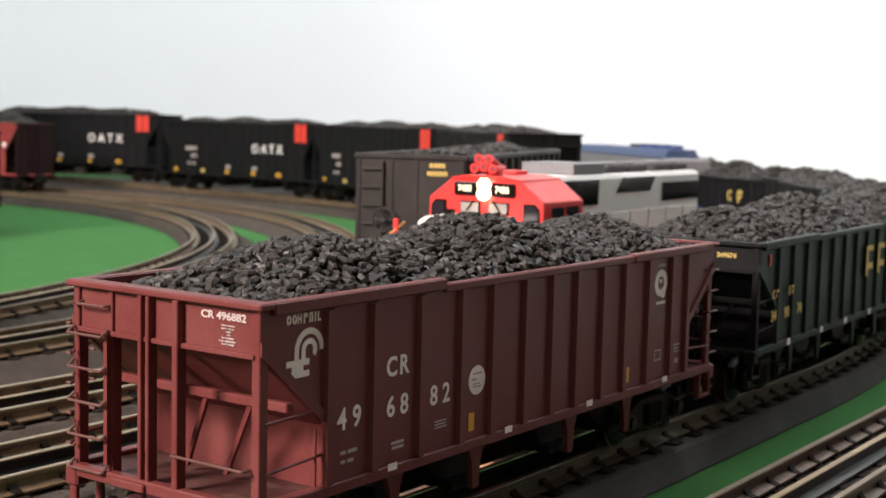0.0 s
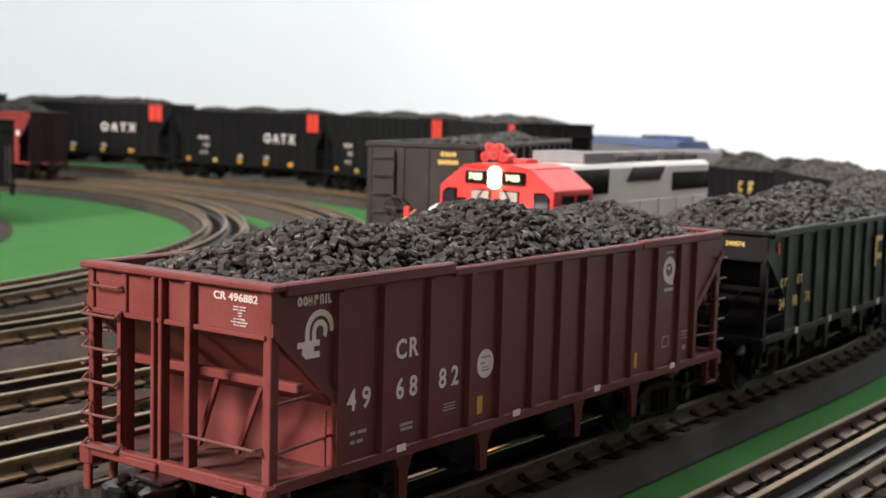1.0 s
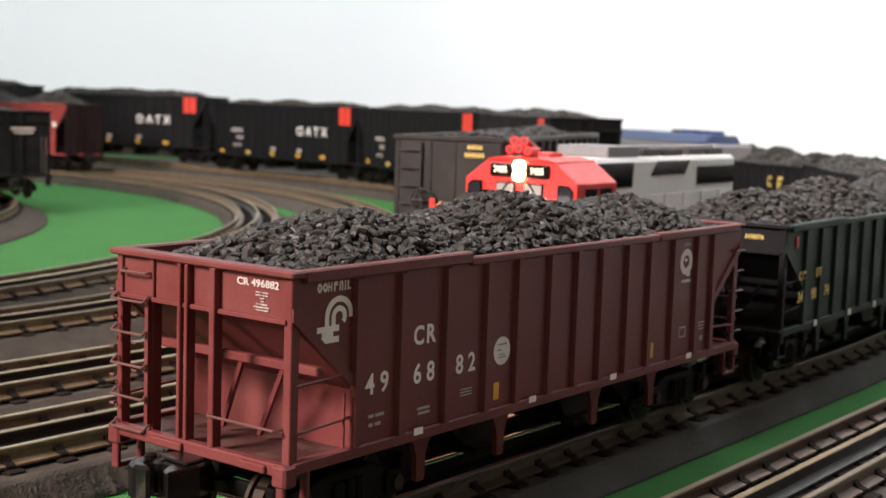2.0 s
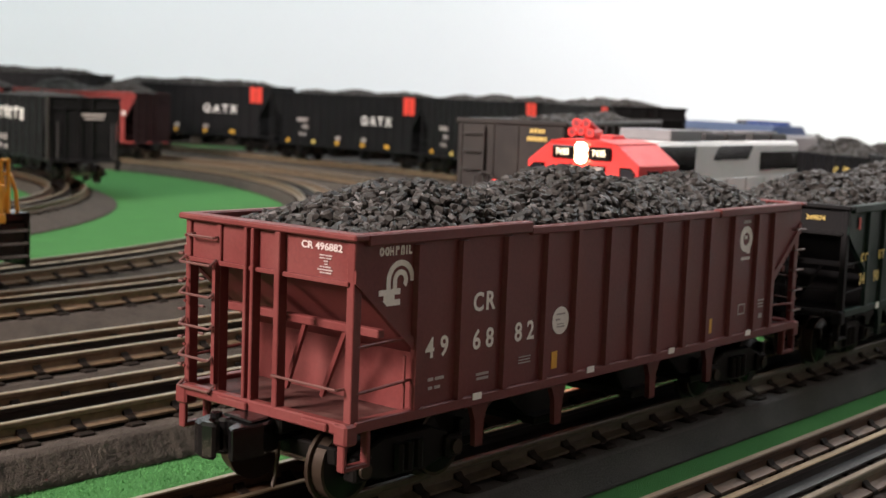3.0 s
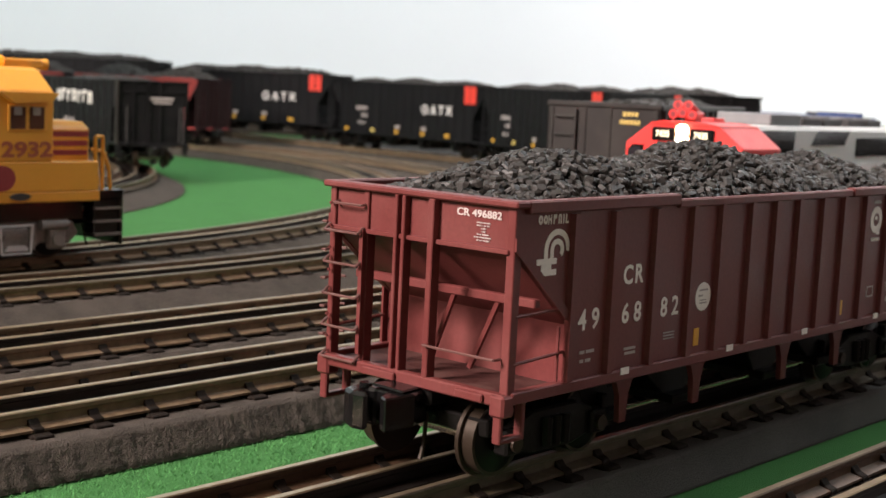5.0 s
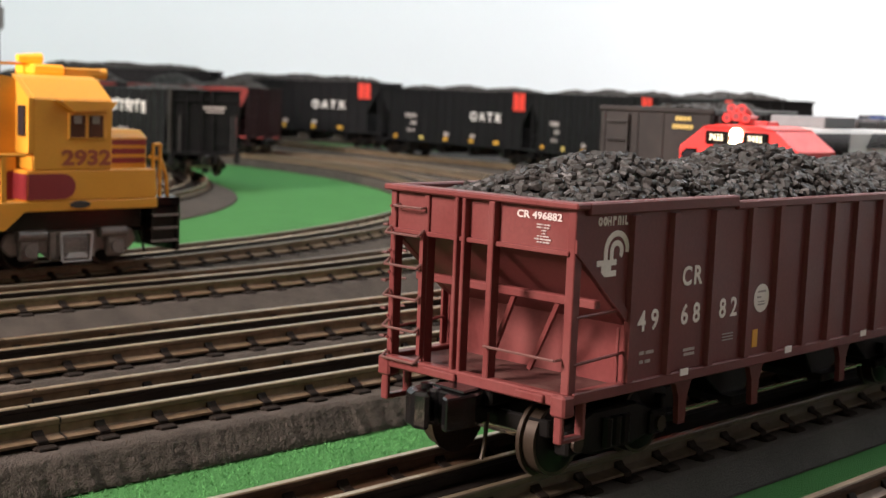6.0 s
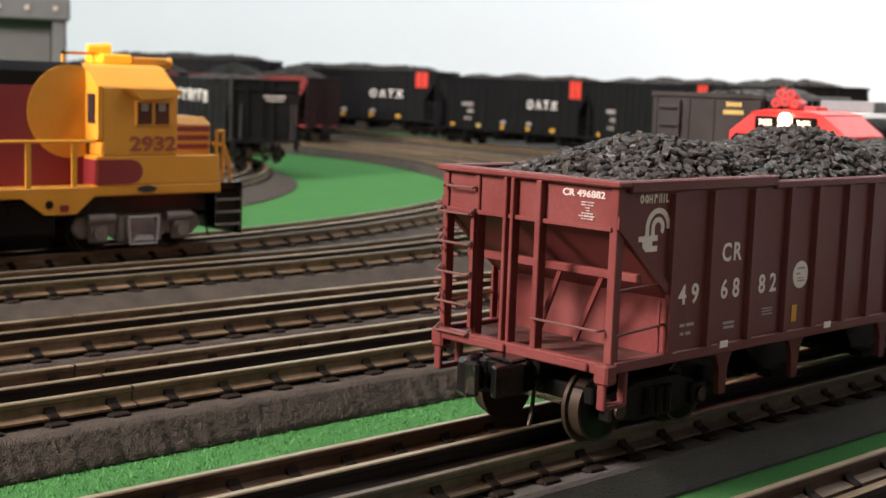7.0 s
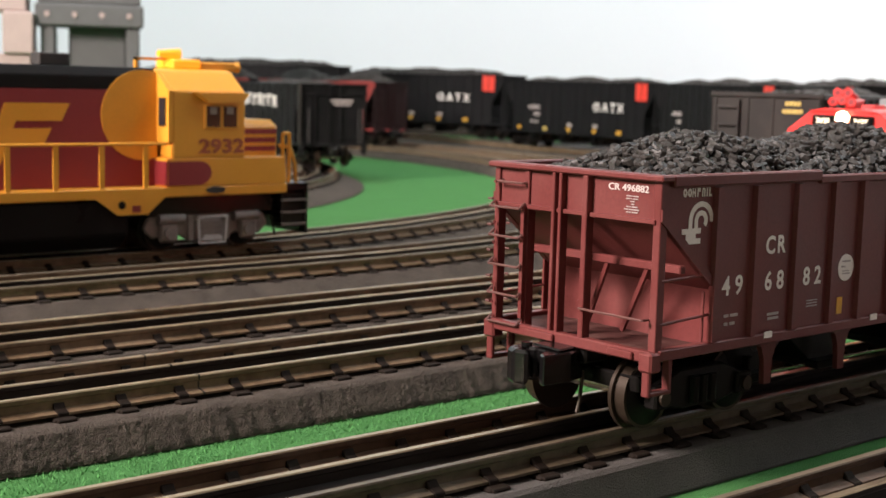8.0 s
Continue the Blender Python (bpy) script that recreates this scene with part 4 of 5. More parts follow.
bars([(-0.045 + i * 0.014, -0.045 + i * 0.014 + 0.009, 0.0360, 0.0420) for i in range(3)] + [(-0.040, -0.030, 0.0270, 0.0320), (-0.018, -0.006, 0.0270, 0.0310)], f @ pose(0, -0.0012, 0), FADED, inner_car)
part("corner_post", Shape().box(-IL / 2 - 0.0012, -IL / 2 + 0.0045, 0.0358, 0.0380, 0.0230, 0.0840), GREY_CAR, inner_car, "grey corner post")
bars([(-0.018, 0.006, 0.0665, 0.0690), (-0.015, 0.004, 0.0630, 0.0648)], pose(-IL / 2 - 0.0004, -0.014, 0, 0, 0, -90), FADED, inner_car)
for o in (-0.0300, -0.0260, 0.0280):
    part("grab_iron", Shape().tube([(-IL / 2 - 0.002, o, 0.0240), (-IL / 2 - 0.002, o, 0.0600)], 0.0007), SOFTBLACK, inner_car)
part("end_plate", Shape().box(-IL / 2 + 0.0020, -IL / 2 + 0.0032, -0.0320, 0.0320, 0.0215, 0.0725), BLACK, inner_car)
set_at(coal_load("heap of coal in the black hopper on the inner curve", IL, 0.0710, 0.0850, [(0.0, 0.0020, 0.07)], 1400, size=0.0048, seed=13, low=0.012), *mi)

# red hopper cars behind it
red_back = hopper("brick red hopper car with a maroon end, on the far curve", BRICKRED, L=0.250, W=0.0640, zt=0.0885, ribs=even_ribs(0.250, 9, 0.0225), group="red cars on the far curve", wire=MAROON_CAR)
for s in (-1, 1):
    part("end_plate", Shape().box(s * 0.1232, s * 0.1222, -0.0290, 0.0290, 0.0215, 0.0790), MAROON_CAR, red_back)
mr = on_curve("fourth", 97.0)
set_at(red_back, *mr)
for o in red_back.children:
    if o.name.startswith(("end_", "slope_", "diagonal", "ladder", "corner", "edge_", "stirrup", "hand_", "riveted")):
        o.data.materials[0] = MAROON_CAR
bars([(-0.100, -0.092, 0.055, 0.062), (0.100, 0.106, 0.058, 0.064), (0.02, 0.04, 0.050, 0.056)], pose(0, 0.0324, 0, 0, 0, 180) @ pose(0, -0.0012, 0), DECAL, red_back)
red_heap = coal_load("heap of grey coal in a red hopper car", 0.250, 0.0640, 0.0885, [(-0.070, 0.0150, 0.040), (0.060, 0.0150, 0.045)], 1400, size=0.0050, seed=15)
set_at(red_heap, *mr)
mr2 = on_curve("fourth", 115.2)
copy_thing(red_back, pose(mr2[0], mr2[1], RAIL_Z, 0, 0, mr2[2]))
copy_thing(red_heap, pose(mr2[0], mr2[1], RAIL_Z, 0, 0, mr2[2]))

# ---- locomotives ----


def six_wheel_truck(parent, xc, paint):
    t = part("truck_bolster", Shape().box(xc - 0.006, xc + 0.006, -0.021, 0.021, 0.0080, 0.0180), paint, parent, bevel=0.0006)
    for s in (-1, 1):
        f = Shape().prism([(xc - 0.044, 0.0120), (xc - 0.040, 0.0165), (xc + 0.040, 0.0165), (xc + 0.044, 0.0120), (xc + 0.040, 0.0085), (xc + 0.026, 0.0105), (xc + 0.016, 0.0060), (xc - 0.016, 0.0060), (xc - 0.026, 0.0105), (xc - 0.040, 0.0085)], s * 0.0215, s * 0.0245)
        part("side_frame", f, paint, t, bevel=0.0007)
        for e in (-0.032, 0.0, 0.032):
            part("journal_box", Shape().box(xc + e - 0.0045, xc + e + 0.0045, s * 0.0240, s * 0.0272, 0.0060, 0.0140), paint, t, bevel=0.0009)
            part("spring_pocket", Shape().box(xc + e + 0.008, xc + e + 0.0135, s * 0.0240, s * 0.0262, 0.0085, 0.0150), paint, t, bevel=0.0007)
        part("brake_cylinder", Shape().cyl((xc - 0.012, s * 0.0262, 0.0150), (xc + 0.006, s * 0.0262, 0.0150), 0.0022, 12), paint, t)
    for e in (-0.032, 0.0, 0.032):
        wheelset(t, xc + e, 0.0100)
    return t


def four_wheel_truck(parent, xc, paint):
    t = part("truck_bolster", Shape().box(xc - 0.006, xc + 0.006, -0.021, 0.021, 0.0080, 0.0180), paint, parent, bevel=0.0006)
    for s in (-1, 1):
        f = Shape().prism([(xc - 0.037, 0.0120), (xc - 0.034, 0.0180), (xc - 0.010, 0.0195), (xc + 0.010, 0.0195), (xc + 0.034, 0.0180), (xc + 0.037, 0.0120), (xc + 0.032, 0.0070), (xc + 0.016, 0.0080), (xc + 0.010, 0.0045), (xc - 0.010, 0.0045), (xc - 0.016, 0.0080), (xc - 0.032, 0.0070)], s * 0.0215, s * 0.0240)
        part("side_frame", f, paint, t, bevel=0.0008)
        for e in (-0.0235, 0.0235):
            part("journal_box", Shape().box(xc + e - 0.0050, xc + e + 0.0050, s * 0.0235, s * 0.0268, 0.0050, 0.0150), paint, t, bevel=0.0010)
            part("journal_cap", Shape().cyl((xc + e, s * 0.0262, 0.0100), (xc + e, s * 0.0280, 0.0100), 0.0032, 14), paint, t)
            part("brake_cylinder", Shape().cyl((xc + e * 0.62, s * 0.0255, 0.0170), (xc + e * 1.25, s * 0.0255, 0.0170), 0.0026, 12), paint, t)
            part("brake_lever", Shape().box(xc + e * 0.45 - 0.0018, xc + e * 0.45 + 0.0018, s * 0.0235, s * 0.0258, 0.0050, 0.0180), paint, t, bevel=0.0005)
        sp = part("spring_plank", Shape().box(xc - 0.0085, xc + 0.0085, s * 0.0235, s * 0.0262, 0.0055, 0.0160), paint, t, bevel=0.0008)
        part("leaf_spring", Shape().box(xc - 0.0065, xc + 0.0065, s * 0.0262, s * 0.0270, 0.0075, 0.0100), paint, sp)
        part("leaf_spring", Shape().box(xc - 0.0050, xc + 0.0050, s * 0.0262, s * 0.0270, 0.0105, 0.0128), paint, sp)
    for e in (-0.0235, 0.0235):
        wheelset(t, xc + e, 0.0100)
    return t


def fan(parent, x, z, r=0.0085, paint=None):
    f = part("roof_fan", Shape().cyl((x, 0, z), (x, 0, z + 0.0035), r, 24), paint or SOFTBLACK, parent, smooth=True)
    g = Shape()
    for i in range(6):
        a = math.pi * i / 6
        g.box(-r * 0.95, r * 0.95, -0.0004, 0.0004, z + 0.0035, z + 0.0040).turned(pose(x, 0, 0) @ Matrix.Rotation(a, 4, "Z"), len(g.v) - 8)
    part("fan_grille", g, GLOSSBLACK, f)


def rail_post(x, y, z0, z1, parent, paint):
    part("handrail_post", Shape().box(x - 0.0008, x + 0.0008, y - 0.0005, y + 0.0005, z0, z1), paint, parent)


# red and white road switcher; its front faces -x, x = 0 is the cab's front
red_loco = thing("diesel_locomotive", "bright red diesel locomotive with white hood, headlight lit", "locomotive", "locomotives")
part("walkway", Shape().box(-0.050, 0.228, -0.0310, 0.0310, 0.0280, 0.0325), RED, red_loco, bevel=0.0005)
part("side_skirt", Shape().box(-0.046, 0.224, -0.0285, 0.0285, 0.0240, 0.0280), GLOSSBLACK, red_loco)
# pilot plate with two openings and room for the coupler
for s in (-1, 1):
    p = Shape()
    p.prism([(s * 0.0345, 0.0220), (s * 0.0345, 0.0090), (s * 0.0270, 0.0040), (s * 0.0105, 0.0028), (s * 0.0105, 0.0085), (s * 0.0300, 0.0100), (s * 0.0300, 0.0185), (s * 0.0105, 0.0200), (s * 0.0105, 0.0220)], -0.0545, -0.0520, "x")
    p.box(-0.0545, -0.0520, s * 0.0105, s * 0.0190, 0.0085, 0.0205)
    part("snow_plow", p, RED, red_loco)
part("snow_plow", Shape().prism([(-0.0105, 0.0075), (-0.0105, 0.0028), (0.0, 0.0020), (0.0105, 0.0028), (0.0105, 0.0075)], -0.0560, -0.0530, "x"), RED, red_loco)
coupler(red_loco, -0.0480, -1)
coupler(red_loco, 0.2260, 1)
part("nose", Shape().box(-0.0270, 0.0, -0.0195, 0.0195, 0.0325, 0.0530), RED, red_loco, bevel=0.0012)
part("nose_band", Shape().prism([(-0.0195, 0.0530), (-0.0195, 0.0635), (-0.0150, 0.0660), (0.0150, 0.0660), (0.0195, 0.0635), (0.0195, 0.0530)], -0.0270, 0.0, "x"), WHITE, red_loco, "white nose top", bevel=0.0010)
bars([(-0.0085, -0.0070, 0.0552, 0.0615), (-0.0050, -0.0036, 0.0552, 0.0615), (-0.0015, 0.0, 0.0552, 0.0615), (0.0020, 0.0036, 0.0552, 0.0615), (0.0052, 0.0066, 0.0552, 0.0615), (0.0082, 0.0098, 0.0552, 0.0615),
      (-0.0180, -0.0120, 0.0600, 0.0612), (-0.0180, -0.0120, 0.0575, 0.0587), (-0.0180, -0.0120, 0.0550, 0.0562), (0.0125, 0.0180, 0.0600, 0.0612), (0.0125, 0.0180, 0.0575, 0.0587), (0.0125, 0.0180, 0.0550, 0.0562)],
     pose(-0.0275, 0, 0, 0, 0, -90), GLOSSBLACK, red_loco, "emblem", "black characters between stripes")
part("nose_vent", Shape().cyl((-0.012, 0.011, 0.0660), (-0.012, 0.011, 0.0690), 0.0024, 12), GLOSSBLACK, red_loco)
for y in (-0.012, 0.006):
    part("nose_box", Shape().box(-0.0310, -0.0270, y - 0.003, y + 0.003, 0.0325, 0.0420), RED, red_loco, bevel=0.0005)
cab = part("cab", Shape().prism([(-0.0312, 0.0325), (-0.0312, 0.0735), (-0.0185, 0.0835), (-0.0100, 0.0848), (0.0100, 0.0848), (0.0185, 0.0835), (0.0312, 0.0735), (0.0312, 0.0325)], 0.0, 0.0380, "x"), RED, red_loco, bevel=0.0004)
part("cab_roof", Shape().prism([(-0.0190, 0.0836), (-0.0100, 0.0852), (0.0100, 0.0852), (0.0190, 0.0836)], -0.0012, 0.0385, "x"), RED, cab)
for s in (-1, 1):
    w = part("front_window", Shape().box(-0.0008, 0.0, s * 0.0022, s * 0.0132, 0.0665, 0.0725), GLOSSBLACK, cab, bevel=0.0002)
    part("pane", Shape().box(-0.0011, -0.0006, s * 0.0030, s * 0.0125, 0.0672, 0.0719), PALEGLASS, w)
    w = part("corner_window", Shape().prism([(s * 0.0212, 0.0600), (s * 0.0295, 0.0600), (s * 0.0295, 0.0700), (s * 0.0270, 0.0725), (s * 0.0212, 0.0725)], -0.0008, 0.0, "x"), GLOSSBLACK, cab)
    part("pane", Shape().prism([(s * 0.0222, 0.0610), (s * 0.0287, 0.0610), (s * 0.0287, 0.0697), (s * 0.0265, 0.0716), (s * 0.0222, 0.0716)], -0.0011, -0.0006, "x"), GLASS, w)
    part("windshield_wiper", Shape().tube([(-0.0016, s * 0.0050, 0.0735), (-0.0016, s * 0.0090, 0.0680)], 0.0004), GLOSSBLACK, cab)
    nb = part("number_board", Shape().box(-0.0016, 0.0, s * 0.0035, s * 0.0165, 0.0752, 0.0818), GLOSSBLACK, cab, "black number board with glowing figures", bevel=0.0006)
    lettering("7435", 0.0042, pose(-0.0018, s * 0.0102, 0.0785, 0, 0, -90), NUMBERGLOW, nb, wide=0.9)
    for x in (0.008, 0.022):
        part("side_window", Shape().box(x, x + 0.0110, s * 0.0310, s * 0.0316, 0.0600, 0.0710), GLASS, cab)
for z in (0.0762, 0.0808):
    part("headlight", Shape().cyl((-0.0022, 0.0, z), (-0.0004, 0.0, z), 0.0029, 20), HEADLIGHT, cab, "lit headlight lens")
horn = part("horn", Shape().box(0.0050, 0.0110, -0.0030, 0.0030, 0.0848, 0.0880), RED, red_loco, "red five-trumpet air horn", bevel=0.0005)
for y, z in ((-0.0050, 0.0885), (0.0, 0.0893), (0.0050, 0.0885), (-0.0027, 0.0930), (0.0027, 0.0930)):
    tp = part("trumpet", Shape().cyl((0.012, y * 0.5, 0.0890), (0.0, y, z), 0.0010, 12, 0.0018).cyl((0.0, y, z), (-0.0022, y, z), 0.0018, 12, 0.0024), RED, horn)
    part("trumpet_mouth", Shape().cyl((-0.0023, y, z), (-0.00215, y, z), 0.0016, 12), MAROON, tp)
part("roof_vent", Shape().prism([(0.018, 0.0848), (0.032, 0.0848), (0.030, 0.0872), (0.020, 0.0872)], -0.0045, 0.0045), RED, red_loco, bevel=0.0004)
# long hood
hood = part("long_hood", Shape().prism([(-0.0180, 0.0325), (-0.0180, 0.0822), (-0.0160, 0.0846), (0.0160, 0.0846), (0.0180, 0.0822), (0.0180, 0.0325)], 0.0380, 0.2045, "x"), HOODWHITE, red_loco, "white long hood", bevel=0.0004)
for s in (-1, 1):
    y = s * 0.0181
    # black panels along the hood: beside the cab, a slanted one, and the low square one at the end
    for p in (((0.0390, 0.0690), (0.0390, 0.0820), (0.0790, 0.0820), (0.0780, 0.0690)), ((0.0985, 0.0745), (0.1055, 0.0822), (0.1445, 0.0822), (0.1385, 0.0745)), ((0.1545, 0.0682), (0.1545, 0.0784), (0.2035, 0.0784), (0.2035, 0.0682))):
        part("black_panel", Shape().prism(p, y, y + s * 0.0004), GLOSSBLACK, hood)
    for i in range(7):
        x = 0.048 + i * 0.0225
        part("hood_door", Shape().box(x, x + 0.0205, s * 0.0180, s * 0.0185, 0.0360, 0.0640), HOODWHITE, hood, bevel=0.0002)
    part("handrail", Shape().tube([(0.048, s * 0.0300, 0.0530), (0.222, s * 0.0300, 0.0530)], 0.0005), WHITE, red_loco)
    for i in range(7):
        rail_post(0.050 + i * 0.0285, s * 0.0300, 0.0325, 0.0530, red_loco, WHITE)
    part("front_handrail", Shape().tube([(-0.049, s * 0.0285, 0.0300), (-0.0505, s * 0.0285, 0.0480), (-0.0400, s * 0.0285, 0.0550), (-0.0240, s * 0.0285, 0.0620)], 0.0005), GOLDWIRE, red_loco)
    for x, y2, z1 in ((-0.047, 0.0225, 0.0500), (-0.047, 0.0110, 0.0490), (-0.030, 0.0290, 0.0640)):
        part("handrail_post", Shape().box(x - 0.0009, x + 0.0009, s * y2 - 0.0009, s * y2 + 0.0009, 0.0325, z1), RED, red_loco)
    part("step_well", Shape().box(-0.0500, -0.0420, s * 0.0240, s * 0.0315, 0.0100, 0.0285), RED, red_loco, bevel=0.0005)
# on the hood's roof: a silver box, two pairs of dark fan housings with pale lids
part("roof_box", Shape().box(0.0575, 0.0905, -0.0150, 0.0150, 0.0846, 0.0905), DULLGREY, red_loco, bevel=0.0006)
part("exhaust_outlet", Shape().box(0.0915, 0.0985, -0.006, 0.006, 0.0846, 0.0895), SOFTBLACK, red_loco, bevel=0.0005)
for x0, x1 in ((0.1000, 0.1215), (0.1245, 0.1470), (0.1560, 0.1770), (0.1800, 0.2000)):
    h = part("fan_housing", Shape().box(x0, x1, -0.0125, 0.0125, 0.0846, 0.0886), SOFTBLACK, red_loco, bevel=0.0006)
    part("fan_lid", Shape().cyl(((x0 + x1) / 2, 0, 0.0886), ((x0 + x1) / 2, 0, 0.0898), 0.0096, 20), DULLGREY, h)
part("fuel_tank", Shape().prism([(-0.0240, 0.0240), (-0.0260, 0.0120), (-0.0180, 0.0070), (0.0180, 0.0070), (0.0260, 0.0120), (0.0240, 0.0240)], 0.080, 0.135, "x"), GLOSSBLACK, red_loco, bevel=0.0006)
six_wheel_truck(red_loco, 0.035, TRUCK)
six_wheel_truck(red_loco, 0.172, TRUCK)
red_loco.matrix_basis = pose(0.311, 0.1500, RAIL_Z, 0, 0, 1.6) @ Matrix.Diagonal((1, 1, 0.96, 1))

# silver and blue locomotive farther along the same track
grey_loco = thing("diesel_locomotive", "light grey diesel locomotive with a blue roof and blue letters", "locomotive", "locomotives")
part("walkway", Shape().box(-0.160, 0.215, -0.031, 0.031, 0.028, 0.0325), BLUE, grey_loco, bevel=0.0005)
part("long_hood", Shape().box(-0.135, 0.140, -0.0200, 0.0200, 0.0325, 0.0780), DULLGREY, grey_loco, bevel=0.0020)
part("hood_roof", Shape().prism([(-0.0205, 0.0775), (-0.0150, 0.0865), (0.0150, 0.0865), (0.0205, 0.0775)], -0.110, 0.125, "x"), ROOFBLUE, grey_loco, "pale blue roof", bevel=0.0006)
part("cab", Shape().prism([(-0.031, 0.0325), (-0.031, 0.074), (-0.020, 0.0840), (0.020, 0.0840), (0.031, 0.074), (0.031, 0.0325)], 0.140, 0.180, "x"), DULLGREY, grey_loco, bevel=0.0006)
part("nose", Shape().box(0.180, 0.205, -0.020, 0.020, 0.0325, 0.066), DULLGREY, grey_loco, bevel=0.0020)
bars([(-0.075, -0.060, 0.040, 0.070), (-0.060, -0.040, 0.064, 0.070), (-0.060, -0.040, 0.040, 0.046), (-0.030, -0.008, 0.062, 0.070), (-0.030, -0.008, 0.040, 0.048), (-0.030, -0.022, 0.054, 0.070), (-0.016, -0.008, 0.040, 0.056), (-0.030, -0.008, 0.052, 0.058), (0.004, 0.014, 0.040, 0.070), (0.022, 0.032, 0.040, 0.070), (0.004, 0.032, 0.050, 0.060)],
     pose(0, -0.0204, 0), BLUE, grey_loco, "lettering", "large blue painted characters")
for x in (-0.090, -0.062, -0.034):
    fan(grey_loco, x, 0.0865, 0.0100, BLUE)
part("exhaust_outlet", Shape().box(-0.01, 0.005, -0.005, 0.005, 0.0865, 0.0900), SOFTBLACK, grey_loco, bevel=0.0005)
part("fuel_tank", Shape().box(-0.045, 0.045, -0.025, 0.025, 0.0075, 0.028), GLOSSBLACK, grey_loco, bevel=0.0020)
part("tail_light", Shape().cyl((-0.1375, -0.014, 0.050), (-0.1355, -0.014, 0.050), 0.0014, 12), TAIL, grey_loco, "small red tail light")
part("marker_light", Shape().cyl((-0.1375, -0.012, 0.060), (-0.1355, -0.012, 0.060), 0.0026, 12), MARKER, grey_loco, "amber marker light")
for s in (-1, 1):
    part("handrail", Shape().tube([(-0.155, s * 0.030, 0.053), (0.140, s * 0.030, 0.053)], 0.0005), SILVER, grey_loco)
    for i in range(8):
        rail_post(-0.153 + i * 0.0405, s * 0.030, 0.0325, 0.053, grey_loco, SILVER)
    coupler(grey_loco, -0.155 if s < 0 else 0.212, s)
six_wheel_truck(grey_loco, -0.095, TRUCK)
six_wheel_truck(grey_loco, 0.145, TRUCK)
grey_loco.matrix_basis = pose(*on_curve("loco", 52.0)[:2], RAIL_Z - 0.0045, 0, 0, 52.0)

# yellow and red locomotive; local x = 0 at the cab's front, front towards +x
yellow_loco = thing("diesel_locomotive", "yellow and red diesel locomotive with a black roof and grey trucks", "locomotive", "locomotives")
HW, CW = 0.0180, 0.0310
part("walkway", Shape().box(-0.330, 0.0265, -0.0310, 0.0310, 0.0285, 0.0335), YELLOW, yellow_loco, "yellow side sill", bevel=0.0005)
for s in (-1, 1):
    part("jacking_plate", Shape().prism([(-0.084, 0.0290), (-0.046, 0.0290), (-0.056, 0.0205), (-0.072, 0.0205)], s * 0.0312, s * 0.0300), YELLOW, yellow_loco)
    part("jacking_hole", Shape().cyl((-0.0700, s * 0.0316, 0.0255), (-0.0700, s * 0.0308, 0.0255), 0.0020, 12), GLOSSBLACK, yellow_loco)
    bars([(-0.0645, -0.0600, 0.0218, 0.0250)], pose(0, s * 0.0314, 0), MAROON, yellow_loco, "label_plate")
part("under_frame", Shape().box(-0.325, 0.020, -0.0260, 0.0260, 0.0190, 0.0285), GLOSSBLACK, yellow_loco)
lower = part("cab_lower", Shape().box(-0.045, 0.0255, -CW, CW, 0.0335, 0.0480), YELLOW, yellow_loco, bevel=0.0005)
cab = part("cab", Shape().prism([(-CW, 0.0480), (-CW, 0.0815), (-0.0175, 0.0912), (0.0175, 0.0912), (CW, 0.0815), (CW, 0.0480)], -0.0420, 0.0, "x"), YELLOW, yellow_loco, bevel=0.0006)
part("cab_roof", Shape().prism([(-0.0180, 0.0905), (-0.0100, 0.0925), (0.0100, 0.0925), (0.0180, 0.0905)], -0.0430, 0.0010, "x"), YELLOW, cab)
for s in (-1, 1):
    part("sun_visor", Shape().prism([(-0.0310, 0.0808), (0.0, 0.0808), (-0.0030, 0.0772), (-0.0225, 0.0755)], s * 0.0305, s * 0.0355), YELLOW, cab)
    fr = part("window_frame", Shape().box(-0.0245, -0.0040, s * 0.0310, s * 0.0317, 0.0625, 0.0750), YELLOW, cab, bevel=0.0003)
    for x in (-0.0232, -0.0134):
        part("pane", Shape().box(x, x + 0.0078, s * 0.0316, s * 0.0319, 0.0635, 0.0740), CABGLASS, fr)
        part("window_shade", Shape().box(x + 0.0018, x + 0.0058, s * 0.0318, s * 0.03195, 0.0700, 0.0738), PALEGLASS, fr)
    lettering("2932", 0.0098, pose(-0.0142, s * 0.0314, 0.0535, 0, 0, 0 if s < 0 else 180), RUST, cab, wide=1.36, bold=0.035)
    nw = part("rear_window", Shape().box(-0.0454, -0.0444, s * 0.0225, s * 0.0285, 0.0640, 0.0780), GLASS, cab)
part("front_window", Shape().box(0.0, 0.0006, -0.0150, 0.0150, 0.0690, 0.0790), GLASS, cab)
part("cab_back", Shape().prism([(-CW, 0.0560), (-CW, 0.0815), (-0.0175, 0.0912), (0.0175, 0.0912), (CW, 0.0815), (CW, 0.0560)], -0.0445, -0.0420, "x"), YELLOW, yellow_loco)
nose = part("nose", Shape().prism([(-0.0215, 0.0335), (-0.0215, 0.0640), (-0.0160, 0.0668), (0.0160, 0.0668), (0.0215, 0.0640), (0.0215, 0.0335)], 0.0, 0.0262, "x"), YELLOW, yellow_loco, bevel=0.0010)
